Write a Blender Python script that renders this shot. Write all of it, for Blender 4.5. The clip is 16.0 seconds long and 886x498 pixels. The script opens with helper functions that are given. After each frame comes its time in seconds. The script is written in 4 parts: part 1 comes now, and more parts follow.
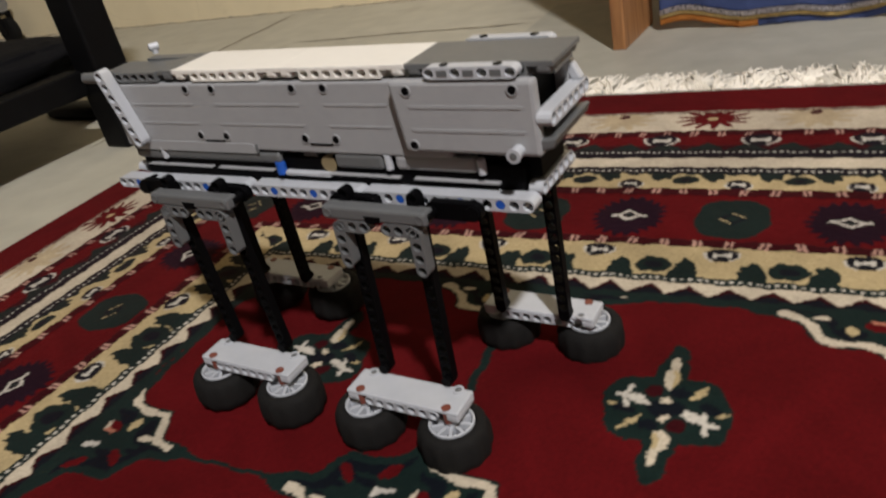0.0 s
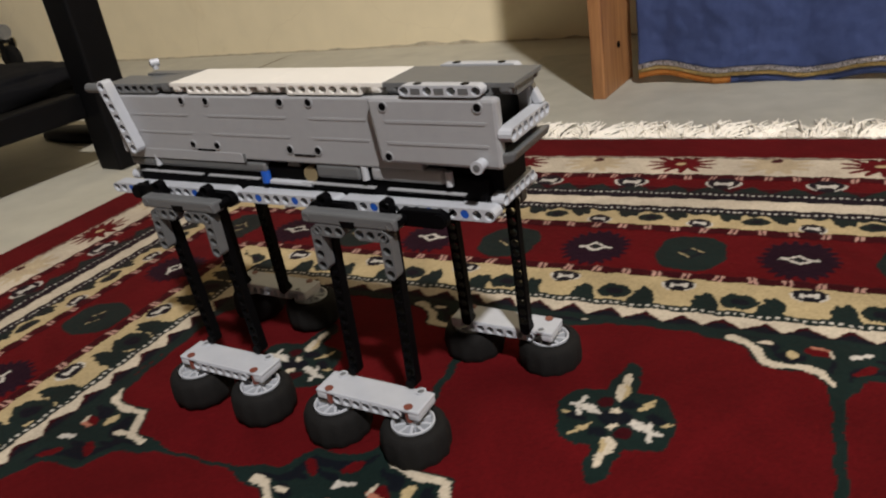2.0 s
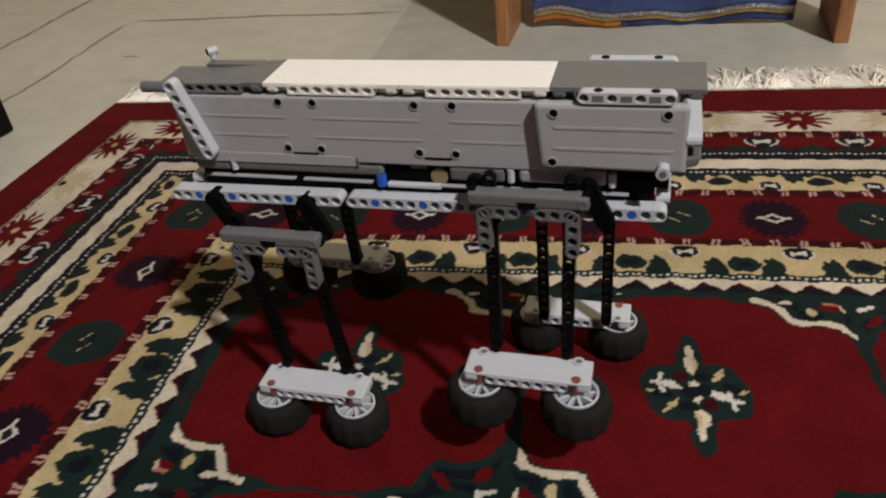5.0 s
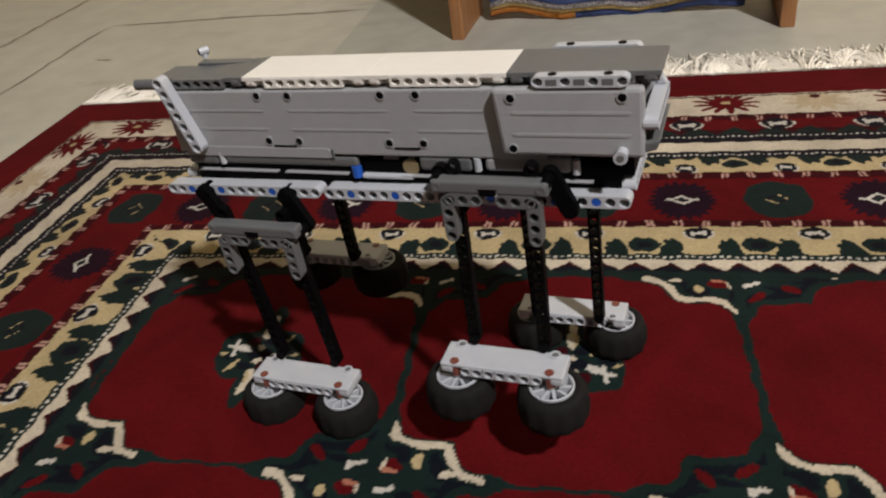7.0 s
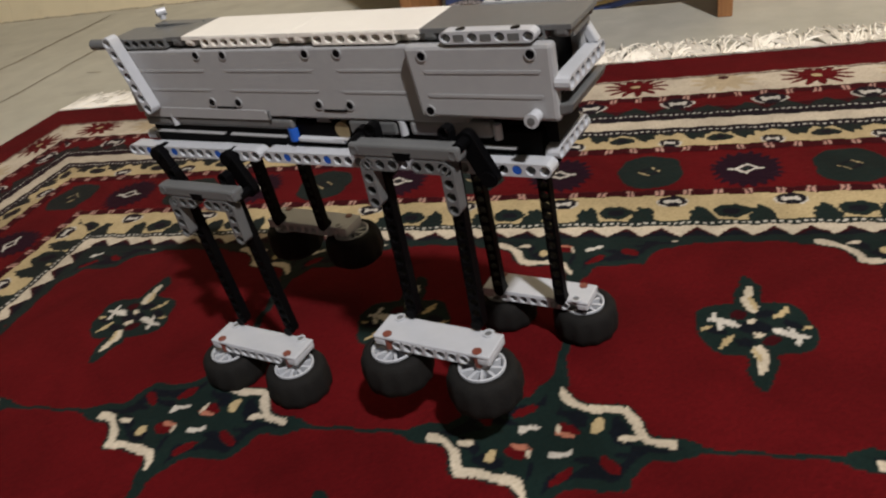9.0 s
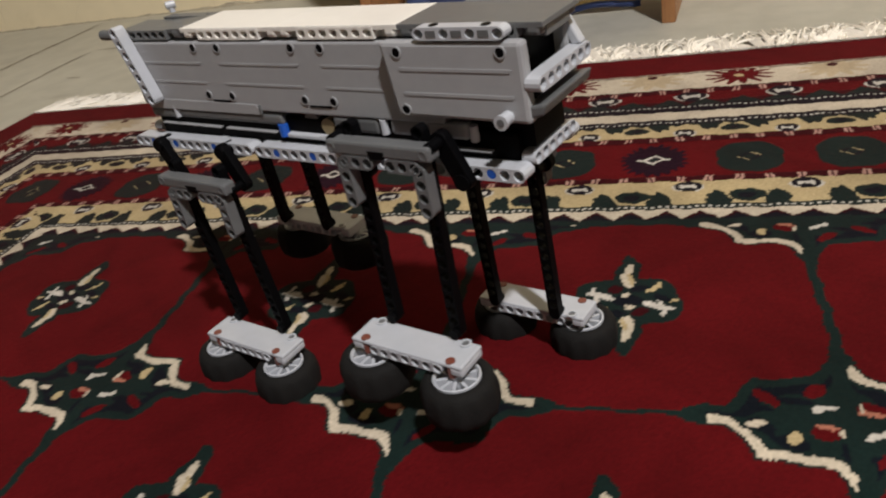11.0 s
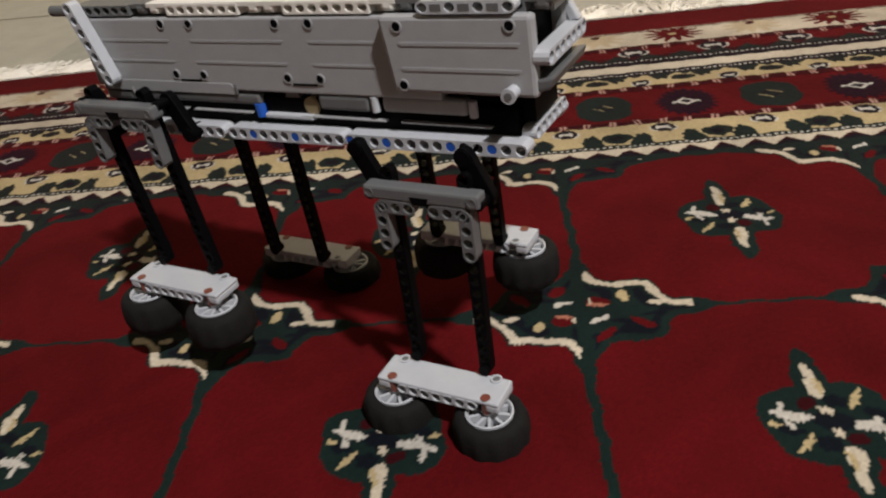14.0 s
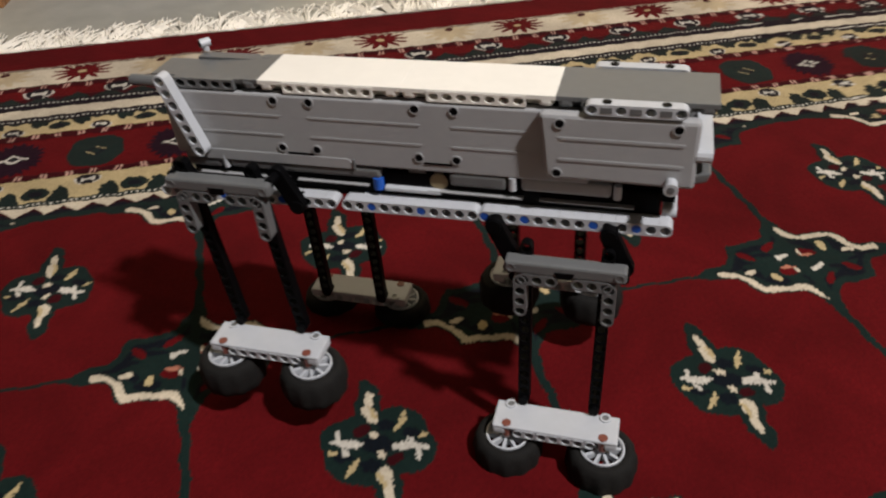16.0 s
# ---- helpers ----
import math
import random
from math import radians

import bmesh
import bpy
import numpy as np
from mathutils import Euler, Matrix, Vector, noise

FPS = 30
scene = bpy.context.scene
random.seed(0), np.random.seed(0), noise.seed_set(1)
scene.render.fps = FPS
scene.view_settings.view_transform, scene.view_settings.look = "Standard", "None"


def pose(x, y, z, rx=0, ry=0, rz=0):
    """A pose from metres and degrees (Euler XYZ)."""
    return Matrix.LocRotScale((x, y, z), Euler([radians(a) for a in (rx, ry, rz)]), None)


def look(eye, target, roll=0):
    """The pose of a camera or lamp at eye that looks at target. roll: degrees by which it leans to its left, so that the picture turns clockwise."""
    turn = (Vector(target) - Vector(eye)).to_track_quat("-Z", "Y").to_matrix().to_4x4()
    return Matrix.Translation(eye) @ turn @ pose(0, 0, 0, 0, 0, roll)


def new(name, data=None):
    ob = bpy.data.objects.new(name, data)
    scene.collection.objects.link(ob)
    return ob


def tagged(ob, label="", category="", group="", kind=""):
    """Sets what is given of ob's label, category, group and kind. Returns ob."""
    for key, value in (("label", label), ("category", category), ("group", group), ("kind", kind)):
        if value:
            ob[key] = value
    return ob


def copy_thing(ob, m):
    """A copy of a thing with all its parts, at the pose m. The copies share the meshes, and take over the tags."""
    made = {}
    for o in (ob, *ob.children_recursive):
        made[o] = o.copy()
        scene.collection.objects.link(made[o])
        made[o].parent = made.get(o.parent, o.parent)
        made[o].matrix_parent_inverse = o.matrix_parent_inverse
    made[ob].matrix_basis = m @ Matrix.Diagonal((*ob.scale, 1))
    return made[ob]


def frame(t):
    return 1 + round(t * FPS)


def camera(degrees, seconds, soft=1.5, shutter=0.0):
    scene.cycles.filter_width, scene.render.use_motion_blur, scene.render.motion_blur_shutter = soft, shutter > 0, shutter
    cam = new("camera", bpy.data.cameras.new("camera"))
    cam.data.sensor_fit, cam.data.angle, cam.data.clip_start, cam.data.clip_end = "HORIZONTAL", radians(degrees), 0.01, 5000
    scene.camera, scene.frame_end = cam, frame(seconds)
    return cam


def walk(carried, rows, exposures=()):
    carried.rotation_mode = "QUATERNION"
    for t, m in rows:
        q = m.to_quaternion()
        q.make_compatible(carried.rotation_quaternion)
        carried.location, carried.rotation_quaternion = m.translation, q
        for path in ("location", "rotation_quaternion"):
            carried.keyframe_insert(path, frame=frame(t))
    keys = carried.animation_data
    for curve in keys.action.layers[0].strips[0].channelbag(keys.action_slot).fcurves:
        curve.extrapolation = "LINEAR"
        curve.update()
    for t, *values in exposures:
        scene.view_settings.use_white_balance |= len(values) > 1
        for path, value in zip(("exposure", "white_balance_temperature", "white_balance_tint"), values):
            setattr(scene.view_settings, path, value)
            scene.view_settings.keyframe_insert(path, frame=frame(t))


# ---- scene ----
cam = camera(60.5, 16.0, soft=2.1, shutter=0.35)
PATH = [
    (0, (0.3610, -0.6113, 0.3364), (-0.1059, 0.1390, -0.1317), -12.77),
    (0.5, (0.3503, -0.6063, 0.3475), (-0.1303, 0.1701, -0.0601), -9.69),
    (1, (0.3754, -0.6220, 0.3331), (-0.1163, 0.1648, -0.0399), -9.82),
    (1.5, (0.3930, -0.6383, 0.3297), (-0.0824, 0.1503, -0.0603), -9.59),
    (2, (0.3891, -0.6451, 0.3276), (-0.0665, 0.1431, -0.0862), -9.35),
    (2.5, (0.3477, -0.6520, 0.3448), (-0.0816, 0.1336, -0.1007), -9.24),
    (3, (0.2805, -0.6671, 0.3805), (-0.1059, 0.1230, -0.0955), -8.70),
    (3.2, (0.2477, -0.6629, 0.3904), (-0.1101, 0.1318, -0.0998), -8.56),
    (5.3, (0.1905, -0.6905, 0.4228), (-0.0026, 0.1207, -0.1293), -6.44),
    (5.5, (0.2089, -0.6933, 0.4210), (0.0159, 0.1171, -0.1323), -6.47),
    (6, (0.2451, -0.6902, 0.4206), (0.0397, 0.1167, -0.1332), -7.18),
    (6.5, (0.2741, -0.6850, 0.4208), (0.0572, 0.1209, -0.1301), -7.93),
    (7, (0.3041, -0.6911, 0.4138), (0.0751, 0.1132, -0.1345), -8.76),
    (7.5, (0.3516, -0.7062, 0.4121), (0.1100, 0.0972, -0.1322), -9.56),
    (8, (0.4019, -0.7127, 0.4035), (0.1538, 0.0916, -0.1364), -10.20),
    (8.5, (0.4438, -0.7051, 0.3893), (0.1681, 0.0951, -0.1433), -10.98),
    (8.7, (0.4618, -0.7020, 0.3738), (0.1675, 0.0987, -0.1480), -11.54),
    (10.8, (0.5811, -0.7277, 0.3408), (0.2589, 0.0810, -0.1515), -11.97),
    (11, (0.5829, -0.7276, 0.3416), (0.2684, 0.0839, -0.1510), -11.64),
    (11.5, (0.5952, -0.7330, 0.3373), (0.2904, 0.0909, -0.1406), -10.62),
    (12, (0.6103, -0.7431, 0.3299), (0.3189, 0.0958, -0.1299), -8.31),
    (12.5, (0.6206, -0.7546, 0.3238), (0.3558, 0.0943, -0.1336), -7.94),
    (13, (0.6270, -0.7688, 0.3237), (0.4086, 0.0838, -0.1510), -8.23),
    (13.5, (0.6316, -0.7944, 0.3382), (0.4657, 0.0520, -0.1679), -8.29),
    (14, (0.6340, -0.8090, 0.3478), (0.5190, 0.0275, -0.1879), -8.20),
    (14.5, (0.6207, -0.8259, 0.3680), (0.5638, -0.0047, -0.1999), -7.53),
    (15, (0.5964, -0.8371, 0.3950), (0.5952, -0.0358, -0.2033), -6.75),
    (15.5, (0.5627, -0.8367, 0.4207), (0.6420, -0.0586, -0.2023), -3.91),
    (16, (0.5215, -0.8246, 0.4385), (0.6665, -0.0488, -0.1756), -1.94),
]
# the film's own exposure drifts a little
walk(cam, [(t, look(eye, target, roll)) for t, eye, target, roll in PATH],
     [(0, 0.0), (1, 0.13), (1.75, 0.08), (3, -0.02), (5.5, -0.07), (8, -0.04), (11, -0.06), (14, -0.12), (16, -0.08)])

# ---- light: one warm ceiling lamp out of view, bounced by the room ----
world = bpy.data.worlds.new("room_dark")
scene.world = world
world.use_nodes = True
world.node_tree.nodes["Background"].inputs[0].default_value = (0.9, 0.8, 0.65, 1)
world.node_tree.nodes["Background"].inputs[1].default_value = 0.0
lamp_data = bpy.data.lights.new("ceiling_lamp", "AREA")
lamp_data.shape, lamp_data.size = "DISK", 0.18
lamp_data.energy, lamp_data.color = 168, (1.0, 0.955, 0.945)
lamp = new("ceiling_lamp", lamp_data)
lamp.matrix_world = look((1.78, -1.91, 3.20), (0.4, -0.1, 0))


# ---- materials ----
def material(name, color, rough=0.6, metal=0.0, grain=0.0, scale=40.0, bump=0.0, bump_scale=400.0, spec=0.5):
    m = bpy.data.materials.new(name)
    m.use_nodes = True
    nt = m.node_tree
    b = nt.nodes["Principled BSDF"]
    b.inputs["Base Color"].default_value = (*color, 1)
    b.inputs["Roughness"].default_value = rough
    b.inputs["Metallic"].default_value = metal
    b.inputs["Specular IOR Level"].default_value = spec
    tc = nt.nodes.new("ShaderNodeTexCoord")
    if grain:
        fine, big = nt.nodes.new("ShaderNodeTexNoise"), nt.nodes.new("ShaderNodeTexNoise")
        fine.inputs["Scale"].default_value, fine.inputs["Detail"].default_value = scale * 6, 6
        big.inputs["Scale"].default_value, big.inputs["Detail"].default_value = scale, 4
        mix = nt.nodes.new("ShaderNodeMath")
        mix.operation = "ADD"
        nt.links.new(tc.outputs["Object"], fine.inputs["Vector"])
        nt.links.new(tc.outputs["Object"], big.inputs["Vector"])
        nt.links.new(fine.outputs["Fac"], mix.inputs[0])
        nt.links.new(big.outputs["Fac"], mix.inputs[1])
        ramp = nt.nodes.new("ShaderNodeMapRange")
        ramp.inputs["From Min"].default_value, ramp.inputs["From Max"].default_value = 0.6, 1.4
        ramp.inputs["To Min"].default_value, ramp.inputs["To Max"].default_value = 1 - grain, 1 + grain
        nt.links.new(mix.outputs[0], ramp.inputs["Value"])
        mul = nt.nodes.new("ShaderNodeMix")
        mul.data_type, mul.blend_type = "RGBA", "MULTIPLY"
        mul.inputs["Factor"].default_value = 1
        mul.inputs["A"].default_value = (*color, 1)
        nt.links.new(ramp.outputs["Result"], mul.inputs["B"])
        nt.links.new(mul.outputs["Result"], b.inputs["Base Color"])
        rr = nt.nodes.new("ShaderNodeMapRange")
        rr.inputs["To Min"].default_value, rr.inputs["To Max"].default_value = max(0.05, rough - 0.12), min(1, rough + 0.12)
        nt.links.new(big.outputs["Fac"], rr.inputs["Value"])
        nt.links.new(rr.outputs["Result"], b.inputs["Roughness"])
    if bump:
        n = nt.nodes.new("ShaderNodeTexNoise")
        n.inputs["Scale"].default_value, n.inputs["Detail"].default_value = bump_scale, 5
        bp = nt.nodes.new("ShaderNodeBump")
        bp.inputs["Strength"].default_value, bp.inputs["Distance"].default_value = bump, 0.002
        nt.links.new(tc.outputs["Object"], n.inputs["Vector"])
        nt.links.new(n.outputs["Fac"], bp.inputs["Height"])
        nt.links.new(bp.outputs["Normal"], b.inputs["Normal"])
    return m


LIGHT_GREY = material("light_grey_plastic", (0.300, 0.306, 0.315), 0.42, grain=0.05, scale=25, bump=0.05, bump_scale=900)
PALE_GREY = material("pale_grey_plastic", (0.425, 0.445, 0.475), 0.36, grain=0.05, scale=25, bump=0.05, bump_scale=900)
DARK_GREY = material("dark_grey_plastic", (0.112, 0.117, 0.119), 0.4, grain=0.07, scale=25, bump=0.05, bump_scale=900)
WHITE = material("white_plastic", (0.75, 0.73, 0.675), 0.38, grain=0.03, scale=25, bump=0.04, bump_scale=900)
BLACK = material("black_plastic", (0.0020, 0.0020, 0.0024), 0.5, grain=0.1, scale=30, spec=0.06)
BLUE = material("blue_plastic", (0.012, 0.085, 0.42), 0.35)
BROWN = material("brown_plastic", (0.16, 0.045, 0.03), 0.4)
TAN = material("tan_plastic", (0.22, 0.175, 0.095), 0.4)
RUBBER = material("black_rubber", (0.0075, 0.0072, 0.0068), 0.85, grain=0.15, scale=60, bump=0.3, bump_scale=700, spec=0.2)
BLACK_STEEL = material("black_painted_steel", (0.004, 0.004, 0.0045), 0.5, grain=0.25, scale=9, bump=0.1, bump_scale=200, spec=0.12)
BLACK_CLOTH = material("black_cloth", (0.006, 0.006, 0.007), 0.9, grain=0.3, scale=20, bump=0.5, bump_scale=300, spec=0.1)
GREY_STEEL = material("galvanised_tube", (0.22, 0.22, 0.215), 0.5, 0.3, grain=0.15, scale=20)
FRINGE = material("cream_cotton_fringe", (0.88, 0.84, 0.74), 0.95, grain=0.12, scale=60)
WOOD_END = material("raw_wood_end", (0.30, 0.15, 0.06), 0.7, grain=0.2, scale=60)
GOLD = material("gold_braid", (0.55, 0.40, 0.16), 0.5, 0.2, grain=0.5, scale=150, bump=0.5, bump_scale=500)
ORANGE = material("orange_cotton", (0.60, 0.24, 0.05), 0.9, grain=0.15, scale=60, bump=0.3, bump_scale=500)


def concrete():
    m = material("polished_concrete", (0.47, 0.45, 0.365), 0.5, grain=0.14, scale=3.0, bump=0.2, bump_scale=60)
    stains(m, 5.0, (0.30, 0.27, 0.22), 0.60, 0.68, 0.5, stretch=(0.5, 1.6, 1))
    return m


def base_link(m):
    """The principled node and what feeds its colour."""
    b = m.node_tree.nodes["Principled BSDF"]
    return b, b.inputs["Base Color"].links[0].from_socket


def stains(m, scale, color, lo, hi, strength, stretch=(1, 1, 1)):
    """Worn or dirty patches with soft ragged edges."""
    nt = m.node_tree
    b, src = base_link(m)
    tc, mp, n, r, mix = (nt.nodes.new("ShaderNode" + k) for k in ("TexCoord", "Mapping", "TexNoise", "MapRange", "Mix"))
    mp.inputs["Scale"].default_value = stretch
    n.inputs["Scale"].default_value, n.inputs["Detail"].default_value, n.inputs["Roughness"].default_value = scale, 9, 0.65
    r.inputs["From Min"].default_value, r.inputs["From Max"].default_value, r.inputs["To Max"].default_value = lo, hi, strength
    mix.data_type = "RGBA"
    nt.links.new(tc.outputs["Object"], mp.inputs["Vector"])
    nt.links.new(mp.outputs["Vector"], n.inputs["Vector"])
    nt.links.new(n.outputs["Fac"], r.inputs["Value"])
    nt.links.new(r.outputs["Result"], mix.inputs["Factor"])
    nt.links.new(src, mix.inputs["A"])
    mix.inputs["B"].default_value = (*color, 1)
    nt.links.new(mix.outputs["Result"], b.inputs["Base Color"])


def cracks(m, scale, color, width):
    """Hairline cracks that wander over the surface."""
    nt = m.node_tree
    b, src = base_link(m)
    tc, n, v, r, mix = (nt.nodes.new("ShaderNode" + k) for k in ("TexCoord", "TexNoise", "TexVoronoi", "MapRange", "Mix"))
    add = nt.nodes.new("ShaderNodeMix")
    add.data_type = "VECTOR"
    add.inputs["Factor"].default_value = 0.12
    n.inputs["Scale"].default_value, n.inputs["Detail"].default_value = 6, 6
    v.feature = "DISTANCE_TO_EDGE"
    v.inputs["Scale"].default_value = scale
    r.inputs["From Min"].default_value, r.inputs["From Max"].default_value = width, width * 0.2
    r.inputs["To Max"].default_value = 0.6
    mix.data_type = "RGBA"
    nt.links.new(tc.outputs["Object"], n.inputs["Vector"])
    nt.links.new(tc.outputs["Object"], add.inputs[4])
    nt.links.new(n.outputs["Color"], add.inputs[5])
    nt.links.new(add.outputs[1], v.inputs["Vector"])
    nt.links.new(v.outputs["Distance"], r.inputs["Value"])
    nt.links.new(r.outputs["Result"], mix.inputs["Factor"])
    nt.links.new(src, mix.inputs["A"])
    mix.inputs["B"].default_value = (*color, 1)
    nt.links.new(mix.outputs["Result"], b.inputs["Base Color"])


def wall_paint():
    m = material("cream_wall_paint", (0.85, 0.74, 0.50), 0.85, grain=0.06, scale=2.2, bump=0.45, bump_scale=22)
    stains(m, 4.0, (0.62, 0.50, 0.30), 0.62, 0.72, 0.35)
    cracks(m, 1.9, (0.77, 0.66, 0.44), 0.003)
    return m


def timber():
    m = bpy.data.materials.new("orange_pine")
    m.use_nodes = True
    nt = m.node_tree
    b = nt.nodes["Principled BSDF"]
    tc, mp, n, r = (nt.nodes.new("ShaderNode" + k) for k in ("TexCoord", "Mapping", "TexNoise", "ValToRGB"))
    mp.inputs["Scale"].default_value = (40, 40, 3)
    n.inputs["Scale"].default_value, n.inputs["Detail"].default_value = 2.5, 7
    r.color_ramp.elements[0].color, r.color_ramp.elements[1].color = (0.20, 0.085, 0.03, 1), (0.42, 0.20, 0.075, 1)
    r.color_ramp.elements[0].position, r.color_ramp.elements[1].position = 0.3, 0.7
    nt.links.new(tc.outputs["Object"], mp.inputs["Vector"])
    nt.links.new(mp.outputs["Vector"], n.inputs["Vector"])
    nt.links.new(n.outputs["Fac"], r.inputs["Fac"])
    nt.links.new(r.outputs["Color"], b.inputs["Base Color"])
    b.inputs["Roughness"].default_value = 0.5
    return m


def quilt_blue():
    return material("blue_quilted_cotton", (0.082, 0.120, 0.300), 0.8, grain=0.14, scale=14, bump=0.45, bump_scale=70)


# for unseen walls and ceiling: darkened beige, so less light fills the shadows
BOUNCE_DIM = material("bounce_dimming_beige", (0.17, 0.145, 0.12), 0.9, grain=0.08, scale=2.0)
DARK_CONCRETE = material("dark_concrete", (0.385, 0.375, 0.315), 0.5, grain=0.16, scale=4.0, bump=0.2, bump_scale=60)
stains(DARK_CONCRETE, 6.0, (0.28, 0.26, 0.21), 0.60, 0.70, 0.5, stretch=(0.5, 1.6, 1))
JOINT = material("joint_dirt", (0.27, 0.235, 0.17), 0.9, grain=0.4, scale=20)
SEQUIN = material("silver_sequins", (0.72, 0.68, 0.70), 0.3, 0.6, grain=0.9, scale=260, bump=1.0, bump_scale=700)
GROUT = material("crumbled_mortar", (0.40, 0.35, 0.25), 0.95, grain=0.4, scale=9, bump=0.8, bump_scale=90)
CONCRETE, PAINT, TIMBER, QUILT = concrete(), wall_paint(), timber(), quilt_blue()
QUILT_WHITE = material("white_quilted_cotton", (0.88, 0.86, 0.81), 0.9, grain=0.1, scale=30, bump=0.6, bump_scale=120)
QUILT_RED = material("red_quilted_cotton", (0.42, 0.04, 0.03), 0.9, grain=0.2, scale=30, bump=0.6, bump_scale=120)


# ---- mesh helpers ----
def part(name, bm, mat, parent=None, label="", smooth=False):
    me = bpy.data.meshes.new(name)
    if smooth:
        for face in bm.faces:
            face.smooth = True
    bm.to_mesh(me)
    bm.free()
    me.materials.append(mat)
    ob = new(name, me)
    ob.parent = parent
    if label:
        ob["label"] = label
    return ob


def share(name, source, parent, m=None):
    """Another piece on the same mesh."""
    ob = new(name, source.data)
    ob.parent = parent
    if m is not None:
        ob.matrix_local = m
    return ob


def box(bm, x0, x1, y0, y1, z0, z1, bevel=0.0, segments=2):
    r = bmesh.ops.create_cube(bm, size=1)
    for v in r["verts"]:
        v.co = Vector(((x0 + x1) / 2 + v.co.x * (x1 - x0), (y0 + y1) / 2 + v.co.y * (y1 - y0), (z0 + z1) / 2 + v.co.z * (z1 - z0)))
    if bevel:
        edges = list({e for v in r["verts"] for e in v.link_edges})
        bmesh.ops.bevel(bm, geom=edges, offset=bevel, segments=segments, affect="EDGES", profile=0.5)
    return bm


def prism(bm, outline, y0, y1, bevel=0.0):
    """An outline in the x, z plane, pushed from y0 to y1."""
    lo, hi = [bm.verts.new((x, y0, z)) for x, z in outline], [bm.verts.new((x, y1, z)) for x, z in outline]
    faces = [bm.faces.new(lo), bm.faces.new(hi[::-1])]
    n = len(outline)
    for i in range(n):
        faces.append(bm.faces.new((lo[i], hi[i], hi[(i + 1) % n], lo[(i + 1) % n])))
    bmesh.ops.recalc_face_normals(bm, faces=faces)
    if bevel:
        edges = list({e for face in faces for e in face.edges})
        bmesh.ops.bevel(bm, geom=edges, offset=bevel, segments=2, affect="EDGES", profile=0.5)
    return bm


def cyl(bm, a, b, r, n=16, r2=None):
    a, b = Vector(a), Vector(b)
    q = (b - a).to_track_quat("Z", "Y").to_matrix().to_4x4()
    bmesh.ops.create_cone(bm, cap_ends=True, segments=n, radius1=r, radius2=r if r2 is None else r2, depth=(b - a).length,
                          matrix=Matrix.Translation((a + b) / 2) @ q)
    return bm


U = 0.008


def stud_beam(holes, height=U, thick=U, skip=(), round_ends=True):
    """A beam along x with real round holes along y, centred on its first hole."""
    bm = bmesh.new()
    n, rh = 12, 0.0030
    h = height / 2
    for i in range(holes):
        ring_out, ring_in = [], []
        for k in range(n):
            a = 2 * math.pi * (k + 0.5) / n
            c, s = math.cos(a), math.sin(a)
            end = round_ends and ((i == 0 and c < 0) or (i == holes - 1 and c > 0))
            w = h if end else h / max(abs(c), abs(s))
            ring_out.append((i * U + (c * w if end else max(-U / 2, min(U / 2, c * w * (U / height if abs(c) >= abs(s) else 1)))), s * w))
            ring_in.append((i * U + c * rh, s * rh))
        rows = []
        for ring, y in ((ring_out, -thick / 2), (ring_out, thick / 2), (ring_in, -thick / 2), (ring_in, thick / 2)):
            rows.append([bm.verts.new((x, y, z)) for x, z in ring])
        of, ob_, inf, inb = rows
        for k in range(n):
            j = (k + 1) % n
            if i in skip:
                if k == 0:
                    bm.faces.new(of)
                    bm.faces.new(ob_)
            else:
                bm.faces.new((of[k], of[j], inf[j], inf[k]))
                bm.faces.new((ob_[j], ob_[k], inb[k], inb[j]))
                bm.faces.new((inf[k], inf[j], inb[j], inb[k]))
            inner = (ring_out[k][0] - i * U, ring_out[j][0] - i * U)
            seam = (min(inner) > U / 2 - 1e-4 and i < holes - 1) or (max(inner) < -U / 2 + 1e-4 and i > 0)
            if not seam:
                bm.faces.new((of[j], of[k], ob_[k], ob_[j]))
    bmesh.ops.delete(bm, geom=[v for v in bm.verts if not v.link_faces], context="VERTS")
    bmesh.ops.remove_doubles(bm, verts=bm.verts, dist=1e-5)
    bmesh.ops.recalc_face_normals(bm, faces=bm.faces)
    return bm


def moved(bm, m):
    bmesh.ops.transform(bm, matrix=m, verts=bm.verts)
    return bm


# ---- the room ----
def slab(name, corners, mat, label, category):
    """A flat piece of the room from two opposite corners."""
    bm = bmesh.new()
    (x0, y0, z0), (x1, y1, z1) = corners
    box(bm, x0, x1, y0, y1, z0, z1)
    ob = part(name, bm, mat)
    return tagged(ob, label, category, kind="structure")


FLOOR_Z = -0.010
slab("floor", ((-4.2, -3.2, FLOOR_Z - 0.1), (4.2, 2.2, FLOOR_Z)), CONCRETE, "grey polished concrete floor with faint cracks", "floor")
north = slab("wall_north", ((-4.3, 0, FLOOR_Z), (4.3, 0.15, 3.4)), PAINT, "cream painted plaster wall, uneven at its foot", "wall")
north.matrix_world = pose(-0.735, 1.145, 0, 0, 0, -4.0)
# the sides out of view, their colour dimmed to hold back bounced light
slab("wall_south", ((-4.2, -3.3, FLOOR_Z), (4.2, -3.2, 3.4)), BOUNCE_DIM, "unseen wall behind the walker, darkened beige to cut bounced light", "wall")
slab("wall_west", ((-4.3, -3.2, FLOOR_Z), (-4.2, 2.2, 3.4)), BOUNCE_DIM, "unseen side wall, darkened beige to cut bounced light", "wall")
slab("wall_east", ((4.2, -3.2, FLOOR_Z), (4.3, 2.2, 3.4)), BOUNCE_DIM, "unseen side wall, darkened beige to cut bounced light", "wall")
